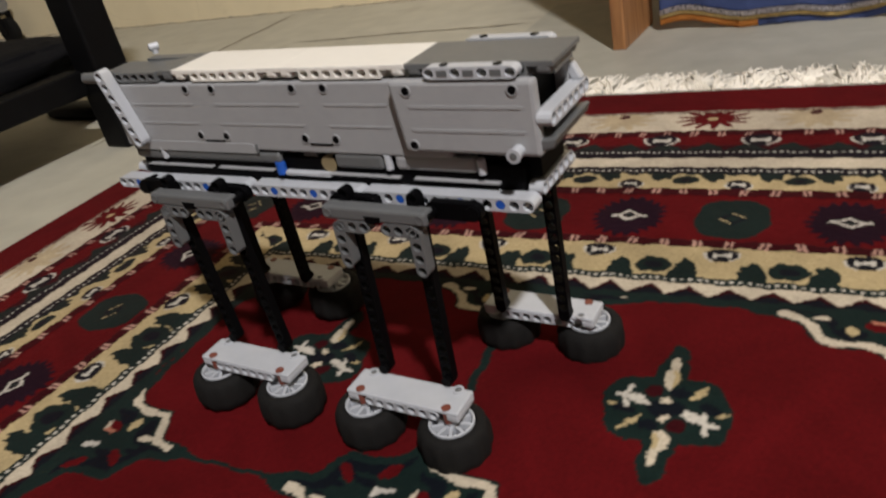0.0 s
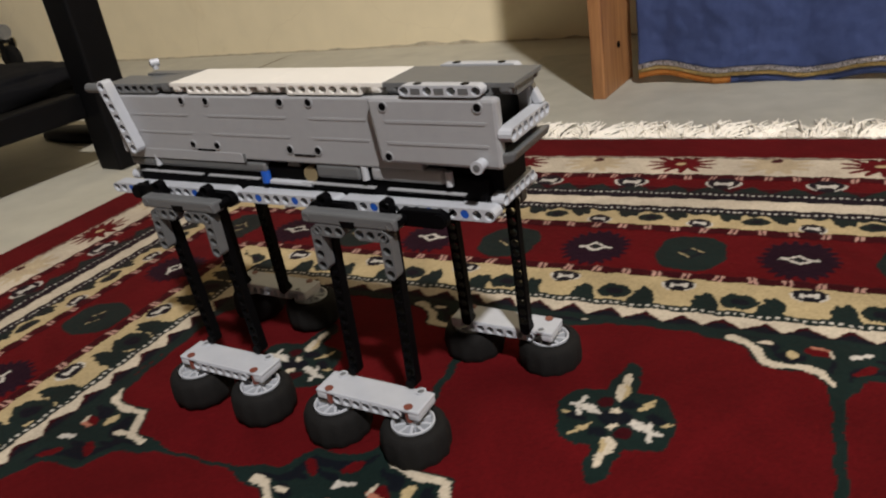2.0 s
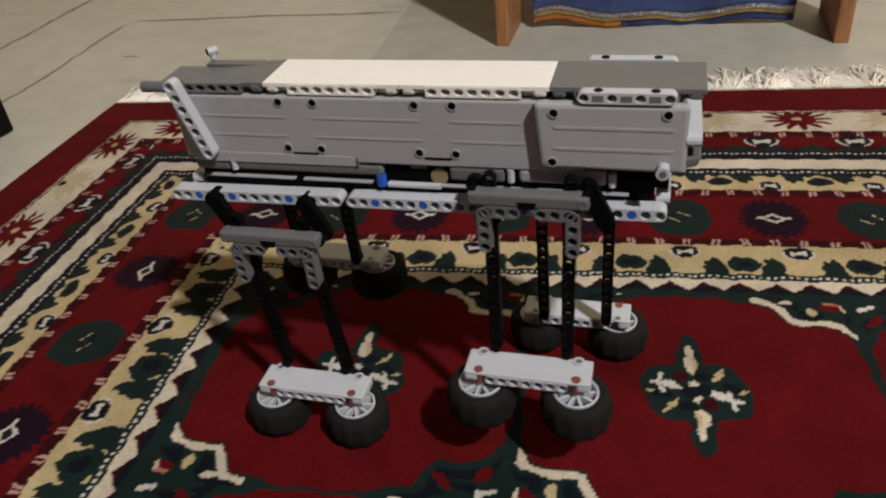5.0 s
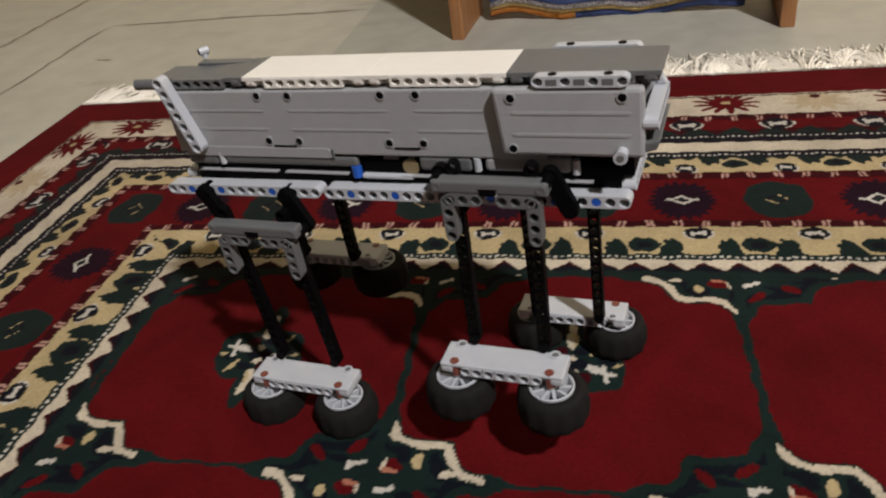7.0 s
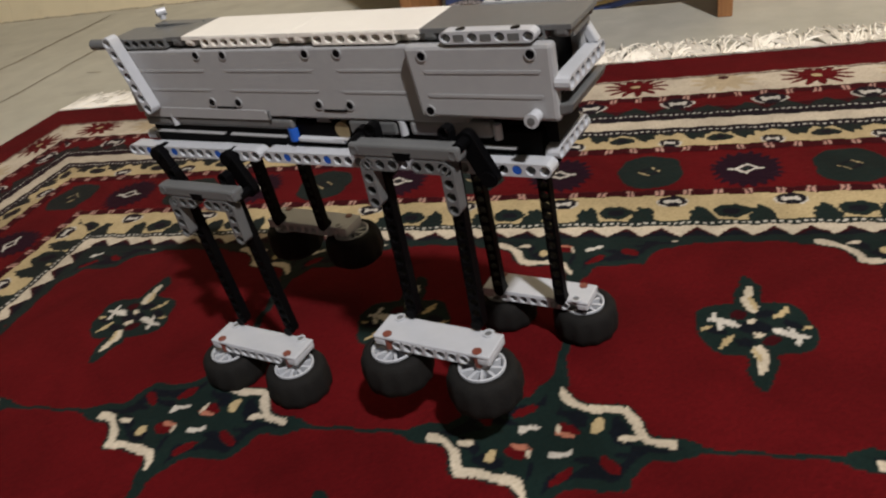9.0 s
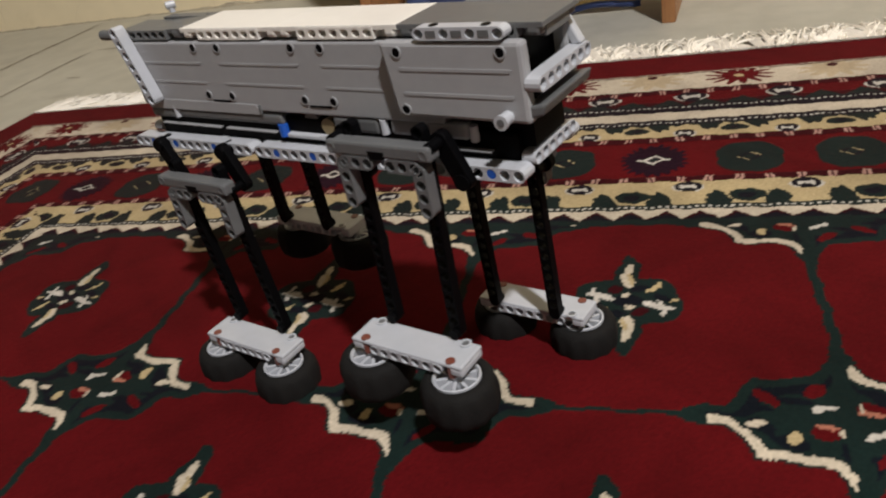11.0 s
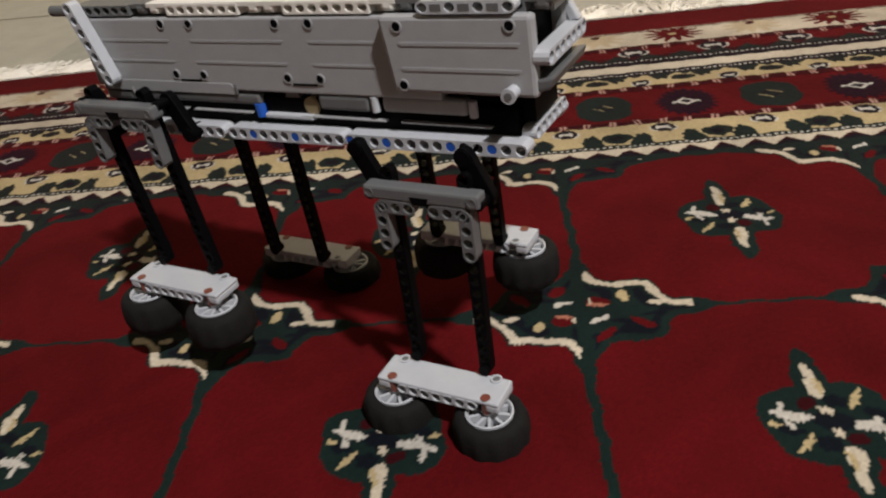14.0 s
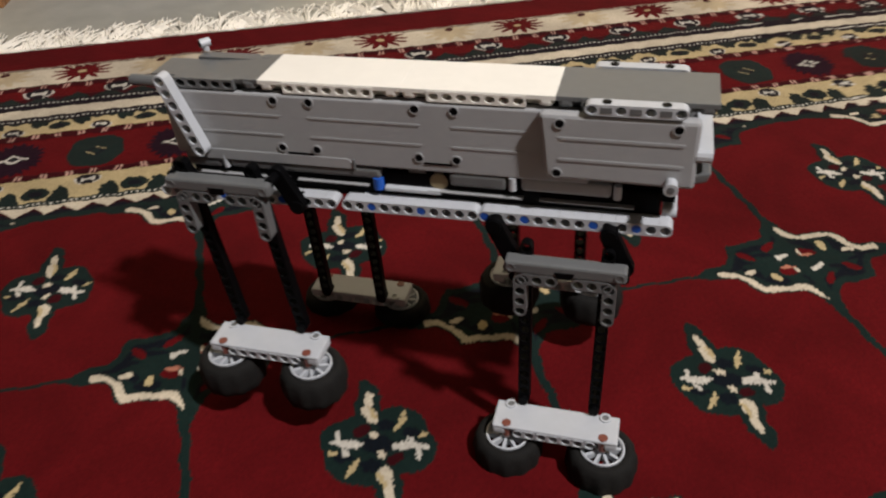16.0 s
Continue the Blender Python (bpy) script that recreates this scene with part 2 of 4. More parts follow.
slab("ceiling", ((-4.3, -3.3, 3.4), (4.3, 2.3, 3.5)), BOUNCE_DIM, "unseen plain ceiling, darkened beige to cut bounced light", "ceiling")


def wall_foot():
    """The ragged foot of the plaster, where it breaks away over the floor."""
    bm = bmesh.new()
    prev, n = None, 520
    for i in range(n + 1):
        x = -2.6 + 4.6 * i / n
        h = 0.003 + 0.008 * max(0, noise.noise((x * 3, 1, 4))) + 0.006 * noise.noise((x * 17, 2, 5)) + 0.003 * noise.noise((x * 60, 3, 6))
        d = 0.004 + 0.008 * max(0, noise.noise((x * 9, 7, 1))) + 0.003 * noise.noise((x * 45, 8, 2))
        h, d = max(h, 0.001), max(d, 0.001)
        ring = [bm.verts.new(c) for c in ((x, 0.01, h), (x, -d * 0.4, h * 0.9), (x, -d, h * 0.3), (x, -d * 1.5, 0.0))]
        if prev:
            for k in range(3):
                bm.faces.new((prev[k], prev[k + 1], ring[k + 1], ring[k]))
        prev = ring
    ob = part("trim", bm, GROUT)
    ob.matrix_world = pose(-0.735, 1.145, FLOOR_Z, 0, 0, -4.0)
    tagged(ob, "crumbling grey mortar line along the wall's foot", "trim", kind="structure")


wall_foot()


def joint(ax, ay, bx, by, width, seed):
    """A worn joint between two pours of concrete."""
    bm = bmesh.new()
    n, prev = 60, None
    dx_, dy_ = bx - ax, by - ay
    d = math.hypot(dx_, dy_)
    for i in range(n + 1):
        k = i / n
        o = 0.010 * noise.noise((k * d * 5, seed, 0)) + 0.004 * noise.noise((k * d * 30, seed, 3))
        w = width * (0.6 + 0.9 * abs(noise.noise((k * d * 12, seed, 7)))) * min(1, 8 * min(k, 1 - k) + 0.15)
        px_, py_ = ax + dx_ * k - dy_ / d * o, ay + dy_ * k + dx_ / d * o
        pair = [bm.verts.new((px_ - dy_ / d * s_ * w, py_ + dx_ / d * s_ * w, FLOOR_Z + 0.0008)) for s_ in (-1, 1)]
        if prev:
            bm.faces.new((prev[0], pair[0], pair[1], prev[1]))
        prev = pair
    bmesh.ops.recalc_face_normals(bm, faces=bm.faces)
    tagged(part("floor_joint", bm, JOINT), "worn shallow joint in the concrete floor", "joint", kind="structure")


joint(-0.800, 0.20, -0.805, 0.80, 0.0045, 1)
joint(-0.80, 0.81, -0.20, 0.795, 0.0050, 2)
joint(-1.020, 0.45, -1.025, 1.13, 0.0060, 3)
joint(-0.70, 0.585, -0.66, 0.580, 0.0030, 4)
# a darker strip of the floor, just proud of the main slab
slab("floor_patch", ((-0.19, 0.30, FLOOR_Z - 0.02), (2.6, 0.925, FLOOR_Z + 0.0012)), DARK_CONCRETE, "darker strip of concrete floor below the bench", "floor")


# ---- things at the edge of the room ----
def bench():
    ob = new("wooden_bench")
    ob.matrix_world = pose(0.030, 0.566, FLOOR_Z, 0, 0, -4.0)
    tagged(ob, "orange pine bench with tall end boards, standing on concrete", "bench")
    for x in (0.0, 0.520):
        bm = bmesh.new()
        box(bm, x - 0.011, x + 0.011, 0.0, 0.15, 0.0, 0.98, 0.003)
        part("side_board", bm, TIMBER, ob)
        # unseen upper panel, added to block the lamp from the wall behind
        bm = bmesh.new()
        box(bm, x - 0.009, x + 0.009, 0.152, 0.48, 0.22, 0.96, 0.003)
        part("shade_panel", bm, TIMBER, ob)
    bm = bmesh.new()
    box(bm, 0.012, 0.508, 0.05, 0.075, 0.36, 0.42, 0.003)
    part("apron", bm, TIMBER, ob)
    # seat out of view, made deep so its shadow reaches the wall
    bm = bmesh.new()
    box(bm, 0.012, 0.508, 0.0, 0.46, 0.44, 0.462, 0.004)
    part("seat", bm, TIMBER, ob)
    for x, s in ((0.0, 1), (0.520, -1)):
        bm = bmesh.new()
        cyl(bm, (x + s * 0.0105, 0.075, 0.075), (x + s * 0.0135, 0.075, 0.075), 0.005, 12)
        part("screw_hole", bm, BLACK, ob)


def quilt():
    ob = new("quilt")
    ob.matrix_world = pose(0.076, 0.655, FLOOR_Z, 0, 0, -3.0)
    tagged(ob, "blue quilt with white band and gilt hem hanging under bench", "quilt")

    def sheet(name, z0, z1, mat, out=0.0, x0=0.0, x1=0.425, label="", thick=0.004):
        bm = bmesh.new()
        nx, nz = 110, max(2, int((z1 - z0) / 0.006))
        rows = []
        for j in range(nz + 1):
            z = z0 + (z1 - z0) * j / nz
            row = []
            for i in range(nx + 1):
                x = x0 + (x1 - x0) * i / nx
                fold = 0.005 * math.sin(x * 31 + 0.7 * math.sin(z * 14)) + 0.007 * noise.noise((x * 22, 3.1, z * 13)) + 0.0025 * noise.noise((x * 55, 1.7, z * 60)) + 0.0020 * abs(noise.noise((x * 90, 9, z * 110)))
                fold *= 1.1 - 1.3 * z
                wave = 0.006 * math.sin(x * 17 + 1) + 0.004 * math.sin(x * 41)
                row.append(bm.verts.new((x, fold - out, z + wave * (1 - z / 0.4) + 0.010)))
            rows.append(row)
        for j in range(nz):
            for i in range(nx):
                bm.faces.new((rows[j][i], rows[j][i + 1], rows[j + 1][i + 1], rows[j + 1][i]))
        bmesh.ops.solidify(bm, geom=bm.faces[:], thickness=thick)
        part(name, bm, mat, ob, label, smooth=True)

    sheet("blue_band", 0.018, 0.164, QUILT, 0.002, label="deep blue quilted band")
    sheet("white_band", 0.164, 0.200, QUILT_WHITE, 0.001)
    sheet("red_print", 0.200, 0.36, QUILT_RED, 0.0)
    sheet("red_edge", 0.166, 0.200, QUILT_RED, 0.003, 0.0, 0.011, "red printed corner of the band")
    sheet("gilt_hem", 0.006, 0.013, GOLD, 0.004, label="gilt braided hem")
    sheet("sequin_trim", 0.0125, 0.021, SEQUIN, 0.005, label="silver sequin trim")
    sheet("orange_lining", -0.004, 0.007, ORANGE, 0.003, 0.0, 0.15)
    sheet("blue_lining", -0.006, 0.007, QUILT, 0.0005, 0.14, 0.425)


def black_stand():
    ob = new("steel_stand")
    ob.matrix_world = pose(-0.733, 0.232, FLOOR_Z, 0, 0, -6)
    tagged(ob, "black painted steel stand with thick post and low shelf", "stand")
    bm = bmesh.new()
    box(bm, -0.028, 0.034, -0.028, 0.032, 0.0, 0.75, 0.005)
    part("post", bm, BLACK_STEEL, ob)
    bm = bmesh.new()
    box(bm, -0.046, -0.006, -0.75, -0.029, 0.094, 0.136, 0.004)
    part("low_rail", bm, BLACK_STEEL, ob)
    bm = bmesh.new()
    box(bm, -0.44, -0.13, -0.62, 0.14, 0.116, 0.130, 0.003)
    box(bm, -0.13, -0.047, -0.62, -0.03, 0.116, 0.130, 0.003)
    part("shelf", bm, BLACK_STEEL, ob)
    bm = bmesh.new()
    cyl(bm, (-0.205, 0.115, 0.012), (-0.250, 0.115, 0.117), 0.017, 12)
    part("shelf_leg", bm, BLACK_STEEL, ob)
    bm = bmesh.new()
    bmesh.ops.create_uvsphere(bm, u_segments=20, v_segments=10, radius=1)
    for v in bm.verts:
        v.co = Vector((-0.30 + v.co.x * 0.135, 0.118 + v.co.y * 0.035, max(0, 0.006 + v.co.z * 0.020)))
    part("foot_plate", bm, BLACK_STEEL, ob, smooth=True)
    bag = new("black_bag")
    bag.matrix_world = ob.matrix_world.copy()
    bm = bmesh.new()
    bmesh.ops.create_icosphere(bm, subdivisions=4, radius=1)
    for v in bm.verts:
        c = Vector([math.copysign(abs(u) ** 0.55, u) for u in v.co])
        n = noise.noise(v.co * 2.3) * 0.15 + noise.noise(v.co * 6) * 0.10 + noise.noise(v.co * 15) * 0.05
        c = c * (1 + n)
        v.co = Vector((-0.265 + c.x * 0.185, -0.13 + c.y * 0.22, 0.130 + max(0.0, c.z + 0.5) * 0.031))
    part("cloth", bm, BLACK_CLOTH, bag, smooth=True)
    bm = bmesh.new()
    for i in range(14):
        y = -0.25 + i * 0.018
        cyl(bm, (-0.20 + 0.02 * math.sin(i * 0.5), y, 0.164 + 0.004 * math.sin(i)), (-0.20 + 0.02 * math.sin((i + 1) * 0.5), y + 0.019, 0.164 + 0.004 * math.sin(i + 1)), 0.007, 8)
    part("strap", bm, BLACK_CLOTH, bag, smooth=True)
    tagged(bag, "slumped black cloth bag lying on the steel shelf", "bag")


def trolley():
    ob = new("trolley")
    ob.matrix_world = pose(-2.386, 1.195, FLOOR_Z, 0, 0, -4)
    tagged(ob, "grey tube trolley on rubber castors beside the wall", "trolley")
    bm = bmesh.new()
    cyl(bm, (-0.012, 0, 0.13), (-0.25, 0.0, 0.66), 0.022, 16)
    part("leg_tube", bm, GREY_STEEL, ob)
    bm = bmesh.new()
    cyl(bm, (0.03, 0, 0.135), (-0.9, -0.10, 0.135), 0.016, 14)
    part("cross_tube", bm, GREY_STEEL, ob)
    bm = bmesh.new()
    cyl(bm, (-0.002, 0, 0.138), (0.030, 0, 0.138), 0.028, 14)
    part("clamp", bm, GREY_STEEL, ob)
    bm = bmesh.new()
    cyl(bm, (0.02, -0.016, 0.045), (0.02, 0.016, 0.045), 0.045, 24)
    bmesh.ops.bevel(bm, geom=[e for e in bm.edges if e.calc_length() < 0.02], offset=0.004, segments=2, affect="EDGES")
    part("castor", bm, RUBBER, ob)
    bm = bmesh.new()
    box(bm, -0.004, 0.03, -0.024, -0.018, 0.035, 0.11, 0.002)
    box(bm, -0.004, 0.03, 0.018, 0.024, 0.035, 0.11, 0.002)
    box(bm, -0.004, 0.03, -0.024, 0.024, 0.10, 0.112, 0.002)
    part("castor_fork", bm, BLACK_STEEL, ob)


bench()
quilt()
black_stand()
trolley()


# ---- the rug: a knotted wool sheet, its design worked out knot by knot ----
RED, DEEP, CREAM, TANW, GREEN, NAVY, PURPLE, WHITEW, PINK, ROSE, SAND = range(11)
WOOL = np.array([(0.072, 0.0029, 0.0041), (0.027, 0.0024, 0.0040), (0.44, 0.385, 0.295), (0.36, 0.285, 0.155), (0.0060, 0.0145, 0.0128),
                 (0.0036, 0.0058, 0.0088), (0.0090, 0.0034, 0.0080), (0.43, 0.405, 0.355), (0.33, 0.13, 0.085), (0.36, 0.21, 0.17), (0.385, 0.315, 0.205)])
PITCH, CELL = 0.0905, 0.267
rng = np.random.default_rng(7)


def spacing(a, b, fine0, fine1, fine, coarse):
    left = np.arange(a, fine0, coarse)
    mid = np.arange(fine0, fine1, fine)
    right = np.arange(fine1, b + coarse / 2, coarse)
    return np.concatenate([left, mid, right])


def saw(v, period):
    """A triangle wave from 0 to 1."""
    u = np.mod(v / period, 1.0)
    return 1 - np.abs(2 * u - 1)


def eye_motif(du, dv, r):
    e = np.hypot(du, dv * 1.25)
    dash = (np.abs(dv) < r * 0.16) & (np.abs(du) < r * 0.42) | (np.abs(np.abs(du) - r * 0.40) < r * 0.1) & (np.abs(dv) < r * 0.30)
    return e < r, dash | (e > r * 0.86) & (np.abs(du) > r * 0.45) & (dv < r * 0.3)


def weave(x, y):
    """The wool's colour at each knot."""
    n = x.size
    wob = 0.00025
    x = x + rng.normal(0, wob, n) * 0.8
    y = y + rng.normal(0, wob, n) * 0.8
    x, y = x + 0.0010 * np.sin(y * 210 + 2 * np.sin(x * 60)), y + 0.0010 * np.sin(x * 190 + 2 * np.sin(y * 70))
    side = -(x + 0.262)
    side = np.where(side > 0, side * 1.126, side)
    left = side > y
    s = np.maximum(y, side)
    along = np.where(left, y * 0.93 + 0.051, x)
    c = np.full(n, RED)

    # main border, outside in
    def band(lo, hi, colour):
        k = (s >= lo) & (s < hi)
        c[k] = colour
        return k

    band(0.259, 0.265, DEEP)
    band(0.262, 0.264, CREAM)
    k = band(0.205, 0.259, CREAM)
    u = np.mod(along - 0.222 + PITCH * 1.15, PITCH * 2.3) - PITCH * 1.15
    v = s - 0.240
    ang, rad = np.arctan2(v * 1.3, u), np.hypot(u, v * 1.3)
    c[k & (rad < 0.041 * (0.76 + 0.24 * np.cos(13 * ang))) & (v > -0.032)] = RED
    c[k & (rad < 0.006)] = TANW
    u2 = np.mod(along - 0.222, PITCH * 2.3) - PITCH * 1.15
    ang2, rad2 = np.arctan2(v * 1.3, u2), np.hypot(u2, v * 1.3)
    c[k & (rad2 < 0.040 * (0.78 + 0.22 * np.cos(11 * ang2)))] = SAND
    c[k & (np.hypot(u2, s - 0.252) < 0.006)] = DEEP
    k = band(0.152, 0.205, DEEP)
    c[k & (s < 0.192) & (s > 0.165)] = RED
    tick = np.mod(along, PITCH / 3.2)
    c[k & (s > 0.190) & (s < 0.202) & ((np.abs(tick - 0.008) < 0.0012) | (np.abs(tick - 0.0125) < 0.0012))] = ROSE
    c[k & (s < 0.152 + 0.020 * saw(along, PITCH / 2.2))] = GREEN
    du = np.mod(along - 0.379 + PITCH * 0.56, PITCH * 1.12) - PITCH * 0.56
    inside, ring = eye_motif(du, s - 0.178, 0.019)
    c[k & inside], c[k & inside & ring] = NAVY, WHITEW
    k = band(0.132, 0.152, NAVY)
    c[k & (np.abs(s - 0.1465) < 0.0014) & (np.mod(along, 0.0062) < 0.0031)] = WHITEW
    band(0.110, 0.132, CREAM)
    k = band(0.096, 0.110, NAVY)
    c[k & (np.abs(s - 0.1015) < 0.0014) & (np.mod(along, 0.0062) < 0.0031)] = WHITEW
    k = band(0.060, 0.096, TANW)
    du = np.mod(along - 0.372 + PITCH * 0.56, PITCH * 1.12) - PITCH * 0.56
    off = np.abs(du)
    c[k & (s > 0.092 + 0.0025 * np.sin(along * 330))] = GREEN
    c[k & (((off - PITCH * 0.28) / 0.0125) ** 2 + ((s - 0.097) / 0.019) ** 2 < 1 + 0.25 * np.sin(along * 500 + s * 300))] = GREEN
    bud = ((off - PITCH * 0.56) / 0.0135) ** 2 + ((s - 0.080) / 0.0085) ** 2
    c[k & (bud < 1)] = GREEN
    c[k & (bud < 0.16)] = NAVY
    inside, ring = eye_motif(du, s - 0.071, 0.0125)
    c[k & inside], c[k & inside & ring] = NAVY, WHITEW
    k = band(0.048, 0.062, DEEP)
    tick = np.mod(along, PITCH / 3.4)
    c[k & (np.abs(s - 0.055) < 0.0050) & ((np.abs(tick - 0.008) < 0.0013) | (np.abs(tick - 0.0125) < 0.0013))] = ROSE
    # big round flowers in the red band
    k = (s >= -0.034) & (s < 0.048)
    idx = np.where(left, np.round(-y / 0.112), np.round((x - 0.183) / PITCH) + 1)
    centre = np.where(left, -idx * 0.112, 0.183 + (idx - 1) * PITCH)
    du = np.where(left, y, x) - centre
    dv = s - 0.005
    rad, ang = np.hypot(du, dv * 0.88), np.arctan2(dv, du)
    dark = np.where(left, np.mod(idx, 2) == 1, np.where(idx < 6.5, np.mod(idx, 2) == 1, np.mod(idx, 2) == 0))
    flower = k & (rad < 0.0335 * np.where(dark, 0.92 + 0.09 * np.cos(22 * ang), 0.95 + 0.03 * np.cos(4 * ang + math.pi)))
    c[flower] = np.where(dark, PURPLE, GREEN)[flower]
    dia = np.abs(du) + np.abs(dv) * 1.25
    c[flower & (dia < 0.0125) & (dia > 0.0075)] = np.where(dark, WHITEW, NAVY)[flower & (dia < 0.0125) & (dia > 0.0075)]
    c[flower & (dia < 0.0045)] = GREEN
    c[flower & ~dark & (dia > 0.0105) & (dia < 0.0125) & (du * dv > 0)] = TANW
    c[flower & dark & (np.abs(np.abs(du) - 0.0135) < 0.0025) & (np.abs(dv) < 0.002)] = WHITEW
    k = band(-0.046, -0.034, DEEP)
    tick = np.mod(along, PITCH / 3.4)
    c[k & (np.abs(s + 0.040) < 0.0050) & ((np.abs(tick - 0.009) < 0.0013) | (np.abs(tick - 0.0135) < 0.0013))] = ROSE
    k = band(-0.092, -0.046, TANW)
    du = np.mod(along - 0.375 + PITCH * 0.56, PITCH * 1.12) - PITCH * 0.56
    off = np.abs(du)
    c[k & (((off - PITCH * 0.28) / 0.0112) ** 2 + ((s + 0.0925) / np.where(left, 0.036, 0.0255)) ** 2 < 1 + 0.15 * np.sin(along * 600 + s * 400))] = GREEN
    bud = ((off - PITCH * 0.56) / 0.0150) ** 2 + ((s + 0.0765) / np.where(left, 0.019, 0.0125)) ** 2
    c[k & (bud < 1 + 0.15 * np.sin(along * 500))] = GREEN
    c[k & (bud < 0.22)] = NAVY
    inside, ring = eye_motif(du, s + 0.0575, 0.0135)
    c[k & inside], c[k & inside & ring] = NAVY, WHITEW
    k = band(-0.101, -0.092, GREEN)
    c[k & (np.abs(s + 0.0965) < 0.0013) & (np.mod(along, 0.0062) < 0.0031)] = WHITEW
    k = band(-0.119, -0.101, CREAM)
    tooth = saw(along, PITCH / 3.0)
    c[k & (s < -0.1185 + 0.0140 * tooth)] = DEEP
    c[k & (s < -0.1195 + 0.0100 * tooth)] = NAVY
    k = band(-0.126, -0.119, GREEN)

    # the field
    f = s < -0.126
    rows_y = -0.2445 - np.round((-0.2445 - y) / 0.2365) * 0.2365
    fx = np.round(x / CELL) * CELL
    dx, dy = x - fx, y - rows_y
    mx = (np.floor(x / CELL) + 0.5) * CELL
    my = -0.364 - np.round((-0.364 - y) / 0.2365) * 0.2365
    ex, ey = x - mx, y - my
    # thin trellis lines, flaring where they meet a medallion's tips
    flare = 0.0034 + 0.0050 * np.exp(-np.abs(np.abs(ey) - 0.053) / 0.009)
    c[f & (np.abs(ex + 0.002 * np.sin(y * 2 * math.pi / 0.2365)) < flare)] = GREEN
    c[f & (np.abs(ey) < 0.0015 + 0.004 * np.exp(-np.abs(np.abs(ex) - 0.090) / 0.007))] = GREEN
    # medallions, half turned like a leaf: cream edge on two opposite quarters
    turn = ex * ey > 0
    ax, ay = np.abs(ex), np.abs(ey)
    # its stepped outline, one quarter
    qx_, qy_ = (0.0, 0.006, 0.0125, 0.022, 0.050, 0.0575, 0.065, 0.0775, 0.090), (0.053, 0.046, 0.0345, 0.0315, 0.030, 0.0135, 0.006, 0.004, 0.001)
    rim = np.full(n, 9.0)
    for x0, y0, x1, y1 in zip(qx_, qy_, qx_[1:], qy_[1:]):
        k = (((ax - x0) * (x1 - x0) + (ay - y0) * (y1 - y0)) / ((x1 - x0) ** 2 + (y1 - y0) ** 2)).clip(0, 1)
        rim = np.minimum(rim, np.hypot(ax - x0 - k * (x1 - x0), ay - y0 - k * (y1 - y0)))
    within = ay < np.interp(ax, qx_, qy_, right=0)
    med = f & (within | (rim < 0.0052))
    c[med] = GREEN
    sway = 0.0020 * np.sin(ex * 240) + 0.0015 * np.sin(ey * 330 + 1)
    c[med & within & ~turn & (rim > 0.0022) & (rim < 0.0098 + sway)] = NAVY
    c[med & within & turn & (rim > 0.0075 + sway) & (rim < 0.0160 - sway) & (np.sin(ex * 130 + 0.5) > -0.55)] = NAVY
    c[med & (rim < 0.0034 + 0.3 * sway) & turn & (ax > 0.003) & (ax < 0.080)] = CREAM

    def leaf(px_, py_, rx_, ry_, col, tilt=0.0):
        for sgn in (1, -1):
            qx, qy = ex - sgn * px_, ey - sgn * py_
            ct, st = math.cos(tilt), math.sin(tilt)
            u_, v_ = qx * ct + qy * st, qy * ct - qx * st
            c[med & ((u_ / rx_) ** 2 + (v_ / ry_) ** 2 < 1 + 120 * sway)] = col

    leaf(0.0300, -0.0150, 0.0110, 0.0030, NAVY, -0.25)
    leaf(0.0500, -0.0070, 0.0090, 0.0025, NAVY)
    leaf(0.0315, 0.0160, 0.0036, 0.0065, TANW)
    leaf(0.0525, 0.0055, 0.0062, 0.0028, CREAM)
    leaf(0.0145, 0.0100, 0.0095, 0.0052, RED, -0.2)
    leaf(0.0125, 0.0065, 0.0078, 0.0020, PINK, -0.25)
    leaf(0.0075, 0.0115, 0.0016, 0.0040, CREAM)
    leaf(0.0100, -0.0105, 0.0072, 0.0026, WHITEW, 0.36)
    leaf(0.0165, -0.0080, 0.0026, 0.0034, WHITEW)
    leaf(0.0150, -0.0265, 0.0095, 0.0040, RED, 0.75)
    leaf(0.0425, -0.0165, 0.0095, 0.0040, RED, -0.75)
    c[med & (np.abs(ex) < 0.0048)] = GREEN
    # four-petalled flowers
    near = f & (np.abs(dx) < 0.055) & (np.abs(dy) < 0.068)
    shape = np.full(n, 9.0)
    inner = np.full(n, -1)

    def blob(px_, py_, rx_, ry_, col, tilt=0.0, teeth=0.0, count=5, edged=False):
        ct, st = math.cos(tilt), math.sin(tilt)
        qx, qy = (dx - px_) * ct + (dy - py_) * st, -(dx - px_) * st + (dy - py_) * ct
        a = np.arctan2(qy, qx)
        r = np.hypot(qx / rx_, qy / ry_) / (1 - teeth + teeth * np.cos(count * a))
        inner[near & (r < 1) & (inner < 0)] = col
        if edged:
            np.minimum(shape, (r - 1) * min(rx_, ry_), out=shape)

    for sg in (1, -1):
        # a long petal, broad at its root
        blob(0.0008 * sg, 0.0295 * sg, 0.0022, 0.0085, TANW, 0.12, 0.1, 7)
        blob(-0.0020 * sg, 0.0285 * sg, 0.0055, 0.0105, CREAM, 0.10, 0.05, 9, True)
        blob(-0.0010 * sg, 0.0420 * sg, 0.0034, 0.0092, CREAM, 0.02, 0.06, 7, True)
        # a palm with three fingers and a tan thumb
        blob(-0.0195 * sg, 0.0052 * sg, 0.0105, 0.0044, WHITEW, -0.28, 0.10, 9)
        blob(-0.0262 * sg, 0.0140 * sg, 0.0021, 0.0064, WHITEW, -0.10, 0.12, 6)
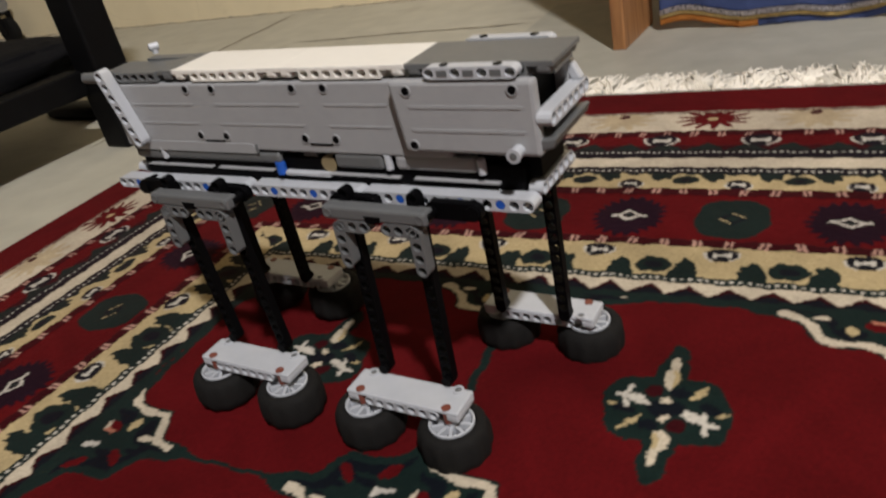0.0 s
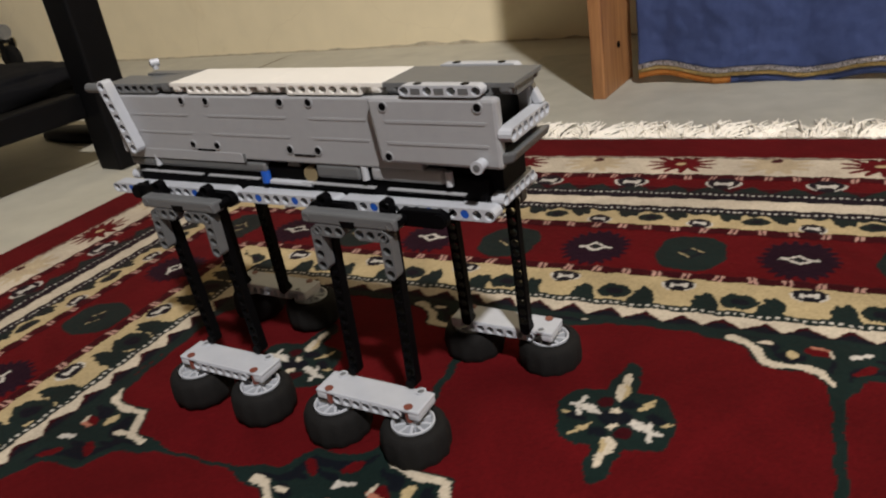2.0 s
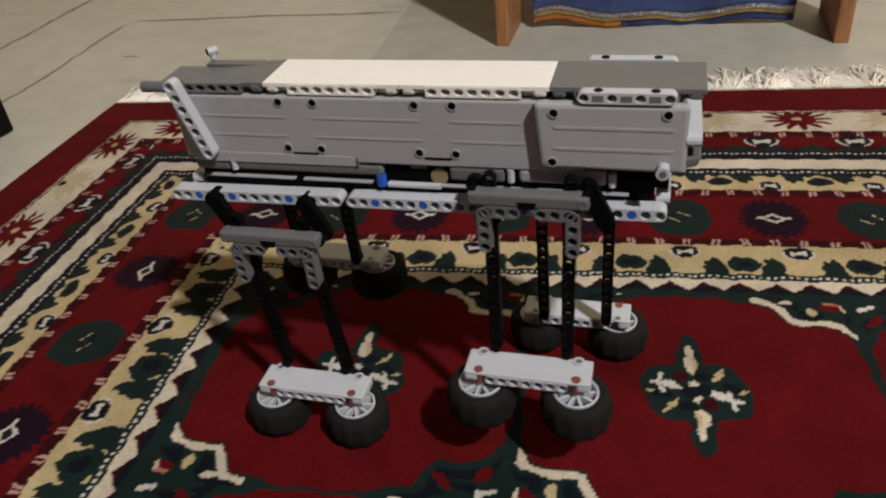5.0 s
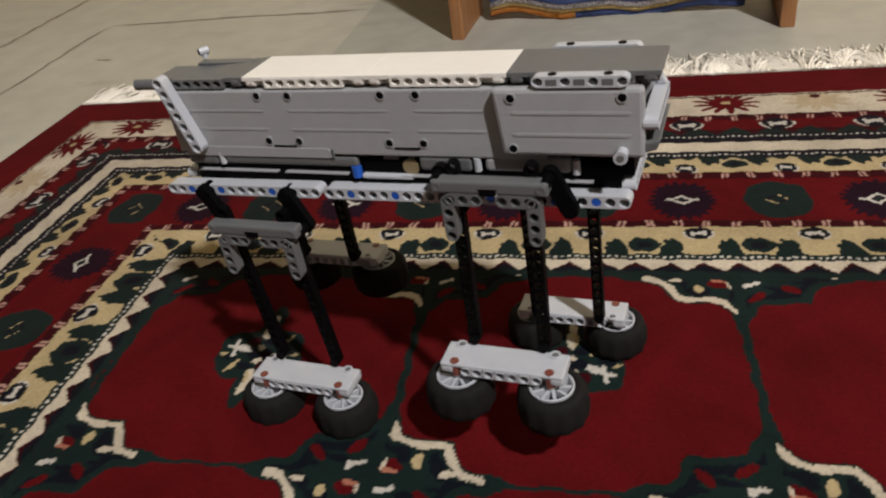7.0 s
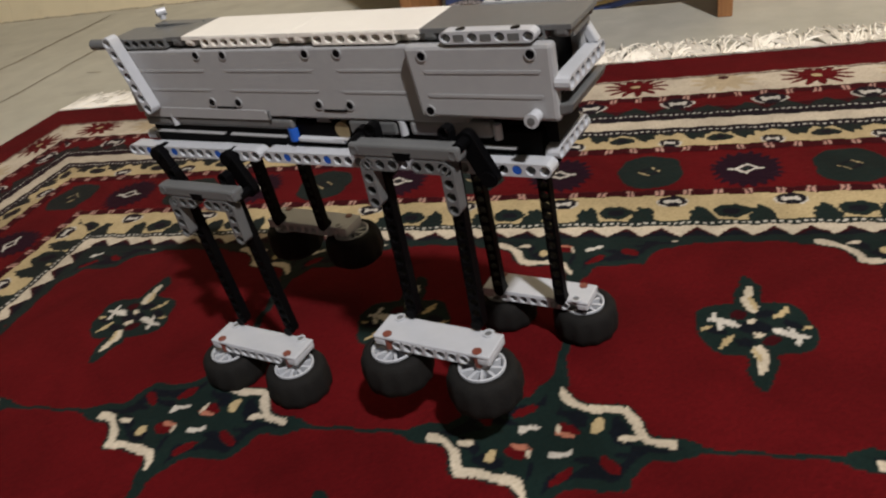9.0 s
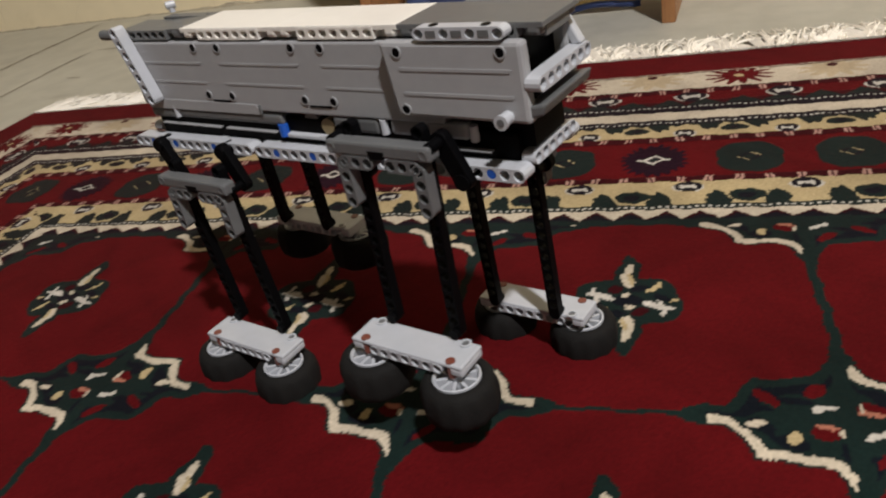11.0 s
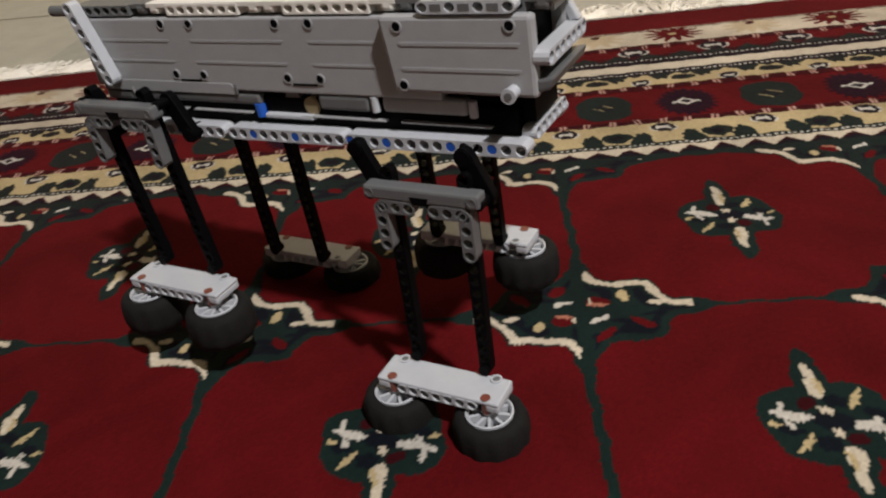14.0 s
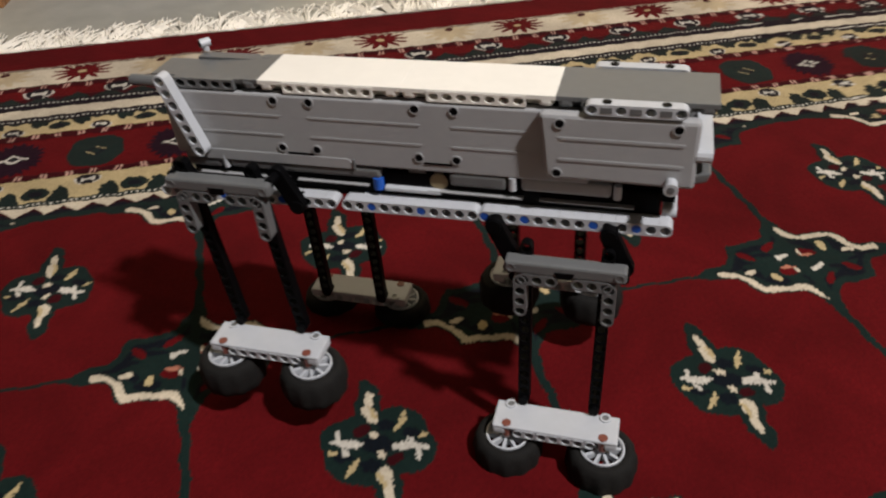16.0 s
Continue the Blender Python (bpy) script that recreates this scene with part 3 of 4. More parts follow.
        blob(-0.0295 * sg, 0.0085 * sg, 0.0056, 0.0023, WHITEW, -0.15, 0.12, 5)
        blob(-0.0240 * sg, -0.0010 * sg, 0.0020, 0.0044, WHITEW, 0.25)
        blob(-0.0330 * sg, -0.0010 * sg, 0.0046, 0.0027, TANW, 0.15, 0.2, 5)
        blob(-0.0190 * sg, -0.0170 * sg, 0.0030, 0.0105, TANW, -0.65, 0.22, 7)
        blob(-0.0012 * sg, 0.0082 * sg, 0.0042, 0.0040, CREAM, 0.0, 0.2, 5)
        blob(-0.0095 * sg, 0.0145 * sg, 0.0060, 0.0050, DEEP, 0.3)
        blob(0.0070 * sg, 0.0165 * sg, 0.0072, 0.0058, NAVY, 0.2, 0.1, 5)
        blob(0.0255 * sg, 0.0050 * sg, 0.0078, 0.0046, NAVY, -0.4, 0.1, 5)
    body = (np.abs(dx) / 0.0405) ** 2.5 + (np.abs(dy) / 0.0310) ** 2.5 < 1 + 0.14 * np.cos(np.arctan2(dy, dx) * 4 + 2.2)
    halo = near & ((shape < 0.0056) | body)
    c[halo] = GREEN
    c[halo & (np.hypot(dx / 0.012, dy / 0.008) < 1)] = NAVY
    k = near & (inner >= 0)
    c[k] = inner[k]
    return c


def rug():
    xs = spacing(-0.563, 1.95, -0.561, 1.16, 0.0016, 0.006)
    ys = spacing(-1.25, 0.339, -0.74, 0.338, 0.0016, 0.006)
    nx, ny = len(xs), len(ys)
    gx, gy = (g.ravel() for g in np.meshgrid(xs, ys))
    kind = weave(gx, gy)
    col = WOOL[kind] * rng.normal(1, 0.08, (gx.size, 1)).clip(0.7, 1.3)
    # slow shifts of dye lot and pile lie
    lot = 1 + 0.06 * np.sin(gy * 31 + 2 * np.sin(gx * 13) + 1.5 * np.sin(gx * 5 + gy * 9)) + 0.06 * np.sin(gx * 23 + 2.3 * np.sin(gy * 19 + 1))
    lot += 0.05 * np.sin(gx * 61 + 3 * np.sin(gy * 37 + 1.7 * np.sin(gx * 29))) + 0.05 * np.sin(gy * 83 + 3 * np.sin(gx * 47 + 2 * np.sin(gy * 21)))
    col = (col * lot[:, None]).clip(0, 1)
    z = rng.normal(0, 0.00008, gx.size) + 0.0012 * np.sin(gx * 7) * np.sin(gy * 5 + 1) - np.where(kind == RED, 0.0003, 0)
    co = np.stack([gx + rng.normal(0, 0.0002, gx.size), gy + rng.normal(0, 0.0002, gx.size), z], 1).astype(np.float32)
    a = (np.arange(ny - 1)[:, None] * nx + np.arange(nx - 1)[None]).ravel()
    quads = np.stack([a, a + 1, a + nx + 1, a + nx], 1).astype(np.int32)
    me = bpy.data.meshes.new("pile")
    me.vertices.add(len(co))
    me.vertices.foreach_set("co", co.ravel())
    me.loops.add(quads.size)
    me.loops.foreach_set("vertex_index", quads.ravel())
    me.polygons.add(len(quads))
    me.polygons.foreach_set("loop_start", np.arange(0, quads.size, 4, dtype=np.int32))
    me.update(calc_edges=True)
    me.polygons.foreach_set("use_smooth", np.ones(len(quads), bool))
    attr = me.color_attributes.new("wool", "FLOAT_COLOR", "POINT")
    attr.data.foreach_set("color", np.concatenate([col, np.ones((len(col), 1))], 1).astype(np.float32).ravel())
    m = bpy.data.materials.new("knotted_wool")
    m.use_nodes = True
    nt = m.node_tree
    b = nt.nodes["Principled BSDF"]
    at = nt.nodes.new("ShaderNodeVertexColor")
    at.layer_name = "wool"
    tc, n1, bp = nt.nodes.new("ShaderNodeTexCoord"), nt.nodes.new("ShaderNodeTexNoise"), nt.nodes.new("ShaderNodeBump")
    n1.inputs["Scale"].default_value, n1.inputs["Detail"].default_value = 900, 3
    bp.inputs["Strength"].default_value, bp.inputs["Distance"].default_value = 0.18, 0.0012
    nt.links.new(tc.outputs["Object"], n1.inputs["Vector"])
    nt.links.new(n1.outputs["Fac"], bp.inputs["Height"])
    nt.links.new(bp.outputs["Normal"], b.inputs["Normal"])
    nt.links.new(at.outputs["Color"], b.inputs["Base Color"])
    b.inputs["Roughness"].default_value = 0.95
    b.inputs["Specular IOR Level"].default_value = 0.06
    b.inputs["Sheen Weight"].default_value = 0.18
    b.inputs["Sheen Roughness"].default_value = 0.35
    b.inputs["Sheen Tint"].default_value = (1.0, 0.30, 0.30, 1)
    me.materials.append(m)
    top = new("wool_top", me)
    carpet = new("rug")
    tagged(carpet, "red knotted wool rug with flowers, medallions and cream borders", "rug")
    top.parent = carpet
    bm = bmesh.new()
    box(bm, -0.562, 1.949, -1.249, 0.3385, FLOOR_Z, -0.0035)
    part("backing", bm, material("rug_backing", (0.13, 0.008, 0.014), 0.95, grain=0.2, scale=80), carpet)
    # fringe of knotted cotton along the far edge
    verts, faces = [], []
    x = -0.560
    while x < 1.9:
        x += random.uniform(0.0009, 0.0019)
        length, lean = random.uniform(0.070, 0.108), random.gauss(0, 0.17)
        if random.random() < 0.06:
            lean += random.choice((-0.7, 0.7))
        clump = 0.24 * math.sin(x * 41) + 0.22 * math.sin(x * 97 + 1)
        a = math.pi / 2 + lean * 0.6 + clump
        px_, py_, r = x, 0.334, random.uniform(0.0014, 0.0025)
        start = len(verts)
        segs = 6
        for i in range(segs + 1):
            k = i / segs
            h = FLOOR_Z + 0.002 + (0.008 * (1 - k) ** 2) + 0.006 * math.sin(math.pi * k) * abs(math.sin(x * 57)) + random.uniform(0, 0.0015)
            w = r * (1 - 0.5 * k)
            nxn, nyn = -math.sin(a), math.cos(a)
            verts += [(px_ + nxn * w, py_ + nyn * w, h), (px_, py_, h + w), (px_ - nxn * w, py_ - nyn * w, h), (px_, py_, h - w * 0.6)]
            a += random.gauss(0, 0.13)
            px_ += math.cos(a) * length / segs
            py_ += math.sin(a) * length / segs
        for i in range(segs):
            for q in range(4):
                o = start + 4 * i
                faces.append((o + q, o + (q + 1) % 4, o + 4 + (q + 1) % 4, o + 4 + q))
    me = bpy.data.meshes.new("fringe")
    me.from_pydata(verts, [], faces)
    me.materials.append(FRINGE)
    ob = new("fringe", me)
    ob.parent = carpet
    tagged(ob, "loose cream cotton fringe", kind="stuff")


rug()


# ---- the walking robot ----
HX, HY, HZ = 0.0, -0.0245, 0.2295  # the hull's reference bolt, in the robot's space
RX, RZ = 0.0245, 0.0215
LEG_Z = 0.1675


def ring_boss(bm, x, y, z, out, r=0.0031, ri=0.0024, depth=0.0007):
    """A round boss with an open hole, facing along y (out: -1 near side, 1 far side)."""
    n = 16
    rows = []
    for rr, yy in ((r, y), (r, y + out * depth), (ri, y + out * depth), (ri, y + out * 0.0002)):
        rows.append([bm.verts.new((x + rr * math.cos(2 * math.pi * k / n), yy, z + rr * math.sin(2 * math.pi * k / n))) for k in range(n)])
    for a, b in zip(rows, rows[1:]):
        for k in range(n):
            bm.faces.new((a[k], a[(k + 1) % n], b[(k + 1) % n], b[k]))
    bm.faces.new(rows[-1])
    return bm


def hole_plug(bm, x, y, z, out, r=0.0024):
    cyl(bm, (x, y + out * 0.0006, z), (x, y - out * 0.001, z), r, 14)
    return bm


def bolt_hole(parent, x, z, y, out, mat):
    bm = ring_boss(bmesh.new(), x, out * y, z, out)
    boss = part("pin_hole", bm, mat, parent)
    bm = hole_plug(bmesh.new(), x, out * y, z, out)
    part("socket", bm, BLACK, boss)
    return boss


def roof_panel(parent, x0, x1, mat, name, holes=7, beam_x=None, z0=0.2332, z1=0.2416, half=0.0196, taper=0.0):
    """A flat-topped panel with a row of open holes along each long edge."""
    panel = new(name)
    panel.parent = parent
    panel.matrix_local = pose(0, -0.0045, 0)
    bm = bmesh.new()
    box(bm, x0 + 0.00003, x1 - 0.00003, -half + 0.0004, half - 0.0004, z1 - 0.0028, z1, 0.0003)
    if taper:
        for v in bm.verts:
            if v.co.x < x0 + 0.02:
                v.co.y *= 1 - taper * 0.45
                v.co.z -= taper * 0.005
    part("top_plate", bm, mat, panel)
    bm = bmesh.new()
    box(bm, x0 + 0.002, x1 - 0.002, -half + 0.0075, half - 0.0075, z0, z1 - 0.0026)
    part("core", bm, mat, panel)
    start = beam_x if beam_x is not None else (x0 + x1) / 2 - (holes - 1) * U / 2
    for out in (-1, 1):
        bm = moved(stud_beam(holes, 0.0085, 0.008, round_ends=False), pose(start, out * (half - 0.004), (z0 + z1 + 0.0002) / 2) @ Matrix.Diagonal((1, 1, 0.76, 1)))
        part("edge_beam", bm, mat, panel)
        for xe in (x0 + 0.0055, x1 - 0.0055):
            if taper and xe < (x0 + x1) / 2:
                continue
            bm = bmesh.new()
            a, b = sorted((out * half, out * (half - 0.008)))
            box(bm, xe - 0.0042, xe + 0.0042, a + 0.0004, b - 0.0004, z0 + 0.0016, z1 - 0.0006, 0.0022)
            part("corner_lug", bm, mat, panel)
            bm = bmesh.new()
            cyl(bm, (xe + (0.004 if xe < (x0 + x1) / 2 else -0.004), out * (half - 0.004), z1 - 0.003), (xe + (0.004 if xe < (x0 + x1) / 2 else -0.004), out * (half - 0.004), z1 - 0.0003), 0.0030, 14)
            part("lug_top", bm, mat, panel)
    return panel


def pinned_beam(parent, name, holes, x, y, z, mat, blue=(), axis="x", tilt=0.0, thick=U, height=U, skip=()):
    bm = stud_beam(holes, height, thick, skip)
    m = pose(x, y, z, 0, tilt, 0) if axis == "x" else pose(x, y, z, 0, tilt, 90)
    ob = part(name, moved(bm, m), mat, parent)
    for i in range(holes):
        if i in blue:
            bm = bmesh.new()
            cyl(bm, (i * U, -thick / 2 - 0.0003, 0), (i * U, thick / 2 + 0.0003, 0), 0.0024, 12)
            part("pin", moved(bm, m), BLUE, ob)
    return ob


def robot():
    ob = new("walking_robot")
    tagged(ob, "grey, white and black plastic beam walking robot on wheel feet", "toy robot")
    # long flanks
    for out, inset in ((-1, 0.0), (1, -0.010)):
        flank = new("flank")
        flank.parent = ob
        flank.matrix_local = pose(0, inset, 0)
        bm = bmesh.new()
        a, b = sorted((out * 0.0245, out * 0.0165))
        box(bm, -0.0757, 0.1877, a, b, 0.1885, 0.2330, 0.0014)
        part("plate", bm, LIGHT_GREY, flank)
        for xa, xb in ((-0.060, 0.002), (0.022, 0.090), (0.110, 0.152)):
            for z in (0.2195, 0.2065):
                bm = bmesh.new()
                a, b = sorted((out * 0.0235, out * 0.02485))
                prism(bm, [(xa, z - 0.0010), (xb, z - 0.0010), (xb + 0.001, z + 0.0002), (xb, z + 0.0004), (xa, z + 0.0004), (xa - 0.001, z + 0.0002)], a, b)
                part("ridge", bm, LIGHT_GREY, flank)
        for x in (0.0005, 0.0235, 0.0885, 0.1115):
            for z in (0.2295, 0.198):
                bolt_hole(flank, x, z, 0.0245, out, LIGHT_GREY)
        bm = bmesh.new()
        a, b = sorted((out * 0.0243, out * 0.0258))
        box(bm, 0.0462, 0.0474, a, b, 0.1872, 0.1930)
        part("seam", bm, DARK_GREY, flank)
        for x in (0.012, 0.100):
            bm = bmesh.new()
            a, b = sorted((out * 0.0235, out * 0.0250))
            box(bm, x - 0.0085, x + 0.0085, a, b, 0.1938, 0.1950)
            part("slot", bm, BLACK, flank)
        # stepped lower lip
        bm = bmesh.new()
        a, b = sorted((out * 0.0250, out * 0.0240))
        prism(bm, [(-0.0700, 0.1860), (0.0452, 0.1864), (0.0458, 0.1885), (0.0440, 0.1926), (0.0425, 0.1932), (-0.0690, 0.1932)], a, b, 0.0002)
        part("lower_lip", bm, LIGHT_GREY, flank)
        # cheek panel at the head
        cheek = new("cheek_panel")
        cheek.parent = ob
        cheek.matrix_local = pose(0, inset, 0)
        bm = bmesh.new()
        a, b = sorted((out * 0.0318, out * 0.0240))
        prism(bm, [(0.160, 0.2350), (0.2435, 0.2350), (0.2440, 0.1945), (0.164, 0.1952)], a, b, 0.0022)
        part("plate", bm, LIGHT_GREY, cheek)
        for z in (0.2215, 0.2085):
            bm = bmesh.new()
            a, b = sorted((out * 0.0310, out * 0.0322))
            prism(bm, [(0.172, z - 0.0012), (0.236, z - 0.0012), (0.237, z + 0.0002), (0.236, z + 0.0005), (0.172, z + 0.0005), (0.171, z + 0.0002)], a, b)
            part("ridge", bm, LIGHT_GREY, cheek)
        for x, z in ((0.1715, 0.2300), (0.2325, 0.2303), (0.1705, 0.1995)):
            bolt_hole(cheek, x, z, 0.0318, out, LIGHT_GREY)
        bm = bmesh.new()
        cyl(bm, (0.232, out * 0.031, 0.1985), (0.232, out * 0.0390, 0.1985), 0.0034, 16)
        cyl(bm, (0.232, out * 0.0380, 0.1985), (0.232, out * 0.0396, 0.1985), 0.0039, 16)
        stub = part("pin_stub", bm, PALE_GREY, cheek)
        bm = bmesh.new()
        cyl(bm, (0.232, out * 0.0385, 0.1985), (0.232, out * 0.0399, 0.1985), 0.0021, 12)
        part("bore", bm, DARK_GREY, stub)
        # hinge bar along the head's roof
        bm = moved(stud_beam(7, U, 0.0072, (1, 3, 5)), pose(0.1878, out * 0.0238 - 0.0050, 0.2392) @ Matrix.Diagonal((0.935, 1, 0.80, 1)))
        part("roof_bar", bm, PALE_GREY, ob)
        for x in (0.1953, 0.2103, 0.2252):
            bm = bmesh.new()
            box(bm, x - 0.0030, x + 0.0030, out * 0.0268 - 0.0050 - 0.0008, out * 0.0268 - 0.0050 + 0.0008, 0.2374, 0.2408)
            part("web_gap", bm, DARK_GREY, ob)
        for x in (0.1953, 0.2252):
            bm = bmesh.new()
            cyl(bm, (x, out * 0.0238 - 0.0050, 0.2415), (x, out * 0.0238 - 0.0050, 0.2428), 0.0025, 12)
            part("bar_hole", bm, BLACK, ob)
        # leaning tail beam
        pinned_beam(ob, "tail_beam", 7 if out < 0 else 6, -0.0680 + (0.0026 if out > 0 else 0), out * 0.0290 + inset, 0.2412 - (0.0076 if out > 0 else 0), PALE_GREY, tilt=73)
    roof_panel(ob, -0.008, 0.080, WHITE, "white_roof_panel")
    roof_panel(ob, 0.080, 0.168, WHITE, "white_roof_panel")
    roof_panel(ob, 0.168, 0.2515, DARK_GREY, "dark_roof_panel")
    roof_panel(ob, -0.086, -0.008, DARK_GREY, "dark_tail_panel", holes=5, beam_x=-0.060, taper=0.9)
    bm = bmesh.new()
    cyl(bm, (-0.092, -0.0255, 0.2385), (-0.070, -0.0255, 0.2385), 0.0036, 14)
    part("tail_axle", bm, DARK_GREY, ob)
    # little connector on the tail's roof
    bm = bmesh.new()
    cyl(bm, (-0.062, 0.0146, 0.2420), (-0.062, 0.0146, 0.2465), 0.0022, 12)
    part("antenna_stem", bm, PALE_GREY, ob)
    bm = bmesh.new()
    cyl(bm, (-0.0640, 0.0120, 0.2470), (-0.0600, 0.0172, 0.2470), 0.0028, 16)
    ant = part("antenna_connector", bm, PALE_GREY, ob)
    bm = bmesh.new()
    cyl(bm, (-0.0643, 0.0116, 0.2470), (-0.0636, 0.0125, 0.2470), 0.0018, 12)
    part("bore", bm, BLACK, ant)
    # inner body
    bm = bmesh.new()
    box(bm, -0.070, 0.236, -0.0160, 0.0160, 0.1760, 0.2325)
    part("inner_frame", bm, BLACK, ob)
    bm = bmesh.new()
    box(bm, -0.070, 0.2285, -0.0212, 0.0212, 0.1640, 0.1850, 0.002)
    part("motor_block", bm, BLACK, ob)
    for out in (-1, 1):
        for xa, xb, mat, z0, z1 in ((-0.072, -0.0465, DARK_GREY, 0.1788, 0.1862), (-0.0405, 0.0625, DARK_GREY, 0.1796, 0.1870),
                                    (0.1057, 0.1405, DARK_GREY, 0.1790, 0.1886), (0.1490, 0.2010, LIGHT_GREY, 0.1798, 0.1890)):
            bm = bmesh.new()
            a, b = sorted((out * 0.0242, out * 0.0165))
            box(bm, xa, xb, a, b, z0, z1, 0.0024, 3)
            part("lower_plate", bm, mat, ob)
        for x in (-0.0430, 0.1440, 0.2042):
            bm = bmesh.new()
            cyl(bm, (x, out * 0.0228, 0.1797), (x, out * 0.0228, 0.1885), 0.0024, 12)
            part("connector", bm, PALE_GREY, ob)
        # thin pale liftarms just over the rails
        for xa, xb in ((-0.066, 0.000), (0.006, 0.054), (0.092, 0.150), (0.160, 0.214)):
            bm = bmesh.new()
            a, b = sorted((out * 0.0248, out * 0.0120))
            box(bm, xa, xb, a, b, 0.1744, 0.1751)
            part("thin_plate", bm, LIGHT_GREY, ob)
        # the three beams of each rail
        # they climb a little towards the head
        for holes, x, pins, stretch in ((15, -0.0885, (2, 5, 10), 1.055), (11, 0.0408, (2, 6), 1.0), (14, 0.1284, (0, 3, 8, 11), 1.0)):
            m = pose(x, out * 0.0266, 0.1640 + (x - 0.0568) * 0.0131, 0, -0.75, 0) @ Matrix.Diagonal((stretch, 1, 1, 1))
            beam = part("rail_beam", moved(stud_beam(holes, 0.0078, 0.0105), m), PALE_GREY, ob)
            for i in pins:
                bm = bmesh.new()
                cyl(bm, (i * U, -0.0050, 0), (i * U, 0.0050, 0), 0.0027, 12)
                part("pin", moved(bm, m), BLUE, beam)
        bm = bmesh.new()
        cyl(bm, (0.0600, out * 0.0222, 0.1725), (0.0600, out * 0.0222, 0.1805), 0.0034, 14)
        part("blue_connector", bm, BLUE, ob)
        bm = bmesh.new()
        box(bm, 0.064, 0.100, out * 0.021 - 0.004, out * 0.021 + 0.004, 0.1722, 0.1752, 0.001)
        part("pale_bracket", bm, PALE_GREY, ob)
        bm = bmesh.new()
        cyl(bm, (0.0985, out * 0.013, 0.1800), (0.0985, out * 0.0215, 0.1800), 0.0056, 16)
        part("tan_gear", bm, TAN, ob)
        bm = bmesh.new()
        cyl(bm, (0.085, out * 0.012, 0.1830), (0.085, out * 0.0205, 0.1830), 0.0058, 18)
        part("gear", bm, DARK_GREY, ob)
    # ends that tie the rails together
    for x, z in ((0.2335, 0.1712), (-0.0760, 0.1690)):
        pinned_beam(ob, "cross_beam", 6, x, -0.0180, z, PALE_GREY, axis="y", height=0.007)
    # open snout
    pinned_beam(ob, "snout_beam", 7, 0.2470, -0.028, 0.2145, PALE_GREY, axis="y")
    bm = bmesh.new()
    prism(bm, [(0.2400, 0.1960), (0.2500, 0.1990), (0.2520, 0.2050), (0.2400, 0.2030)], -0.0300, 0.0215, 0.0012)
    part("snout_plate", bm, DARK_GREY, ob)
    bm = bmesh.new()
    prism(bm, [(0.2370, 0.2335), (0.2425, 0.2335), (0.2505, 0.2190), (0.2450, 0.2180)], 0.0150, 0.0210, 0.001)
    part("snout_brace", bm, PALE_GREY, ob)
    return ob


def tyre_mesh():
    bm = bmesh.new()
    n = 48
    prof = [(0.0140, 0.0245), (0.0158, 0.0266), (0.0184, 0.0268), (0.0212, 0.0252), (0.0232, 0.0215), (0.0240, 0.0160), (0.0239, 0.0090), (0.0228, 0.0035), (0.0190, 0.0003), (0.0140, 0.0003)]
    rows = []
    for j, (r, z) in enumerate(prof):
        row = []
        for k in range(n):
            rr = r - (0.0009 if j in (4, 5, 6, 7) and (k % 4) in (0, 1) else 0)
            a = 2 * math.pi * (k + 0.5 * (j % 2)) / n
            row.append(bm.verts.new((rr * math.cos(a), rr * math.sin(a), z)))
        rows.append(row)
    for a, b in zip(rows, rows[1:]):
        for k in range(n):
            bm.faces.new((a[k], b[k], b[(k + 1) % n], a[(k + 1) % n]))
    bm.faces.new(rows[-1])
    bmesh.ops.recalc_face_normals(bm, faces=bm.faces)
    return bm


def rim_mesh():
    bm = bmesh.new()
    n = 32
    rows = []
    for r, z in ((0.0146, 0.0235), (0.0148, 0.0270), (0.0138, 0.0274), (0.0128, 0.0262), (0.0122, 0.0200)):
        rows.append([bm.verts.new((r * math.cos(2 * math.pi * k / n), r * math.sin(2 * math.pi * k / n), z)) for k in range(n)])
    for a, b in zip(rows, rows[1:]):
        for k in range(n):
            bm.faces.new((a[k], a[(k + 1) % n], b[(k + 1) % n], b[k]))
    cyl(bm, (0, 0, 0.0180), (0, 0, 0.0285), 0.0040, 14)
    for i in range(9):
        a = 2 * math.pi * i / 9
        before = set(bm.verts)
        box(bm, 0.0030, 0.0126, -0.0010, 0.0010, 0.0205, 0.0255)
        bmesh.ops.rotate(bm, cent=(0, 0, 0), matrix=Matrix.Rotation(a, 3, "Z"), verts=[v for v in bm.verts if v not in before])
    bmesh.ops.recalc_face_normals(bm, faces=bm.faces)
    return bm


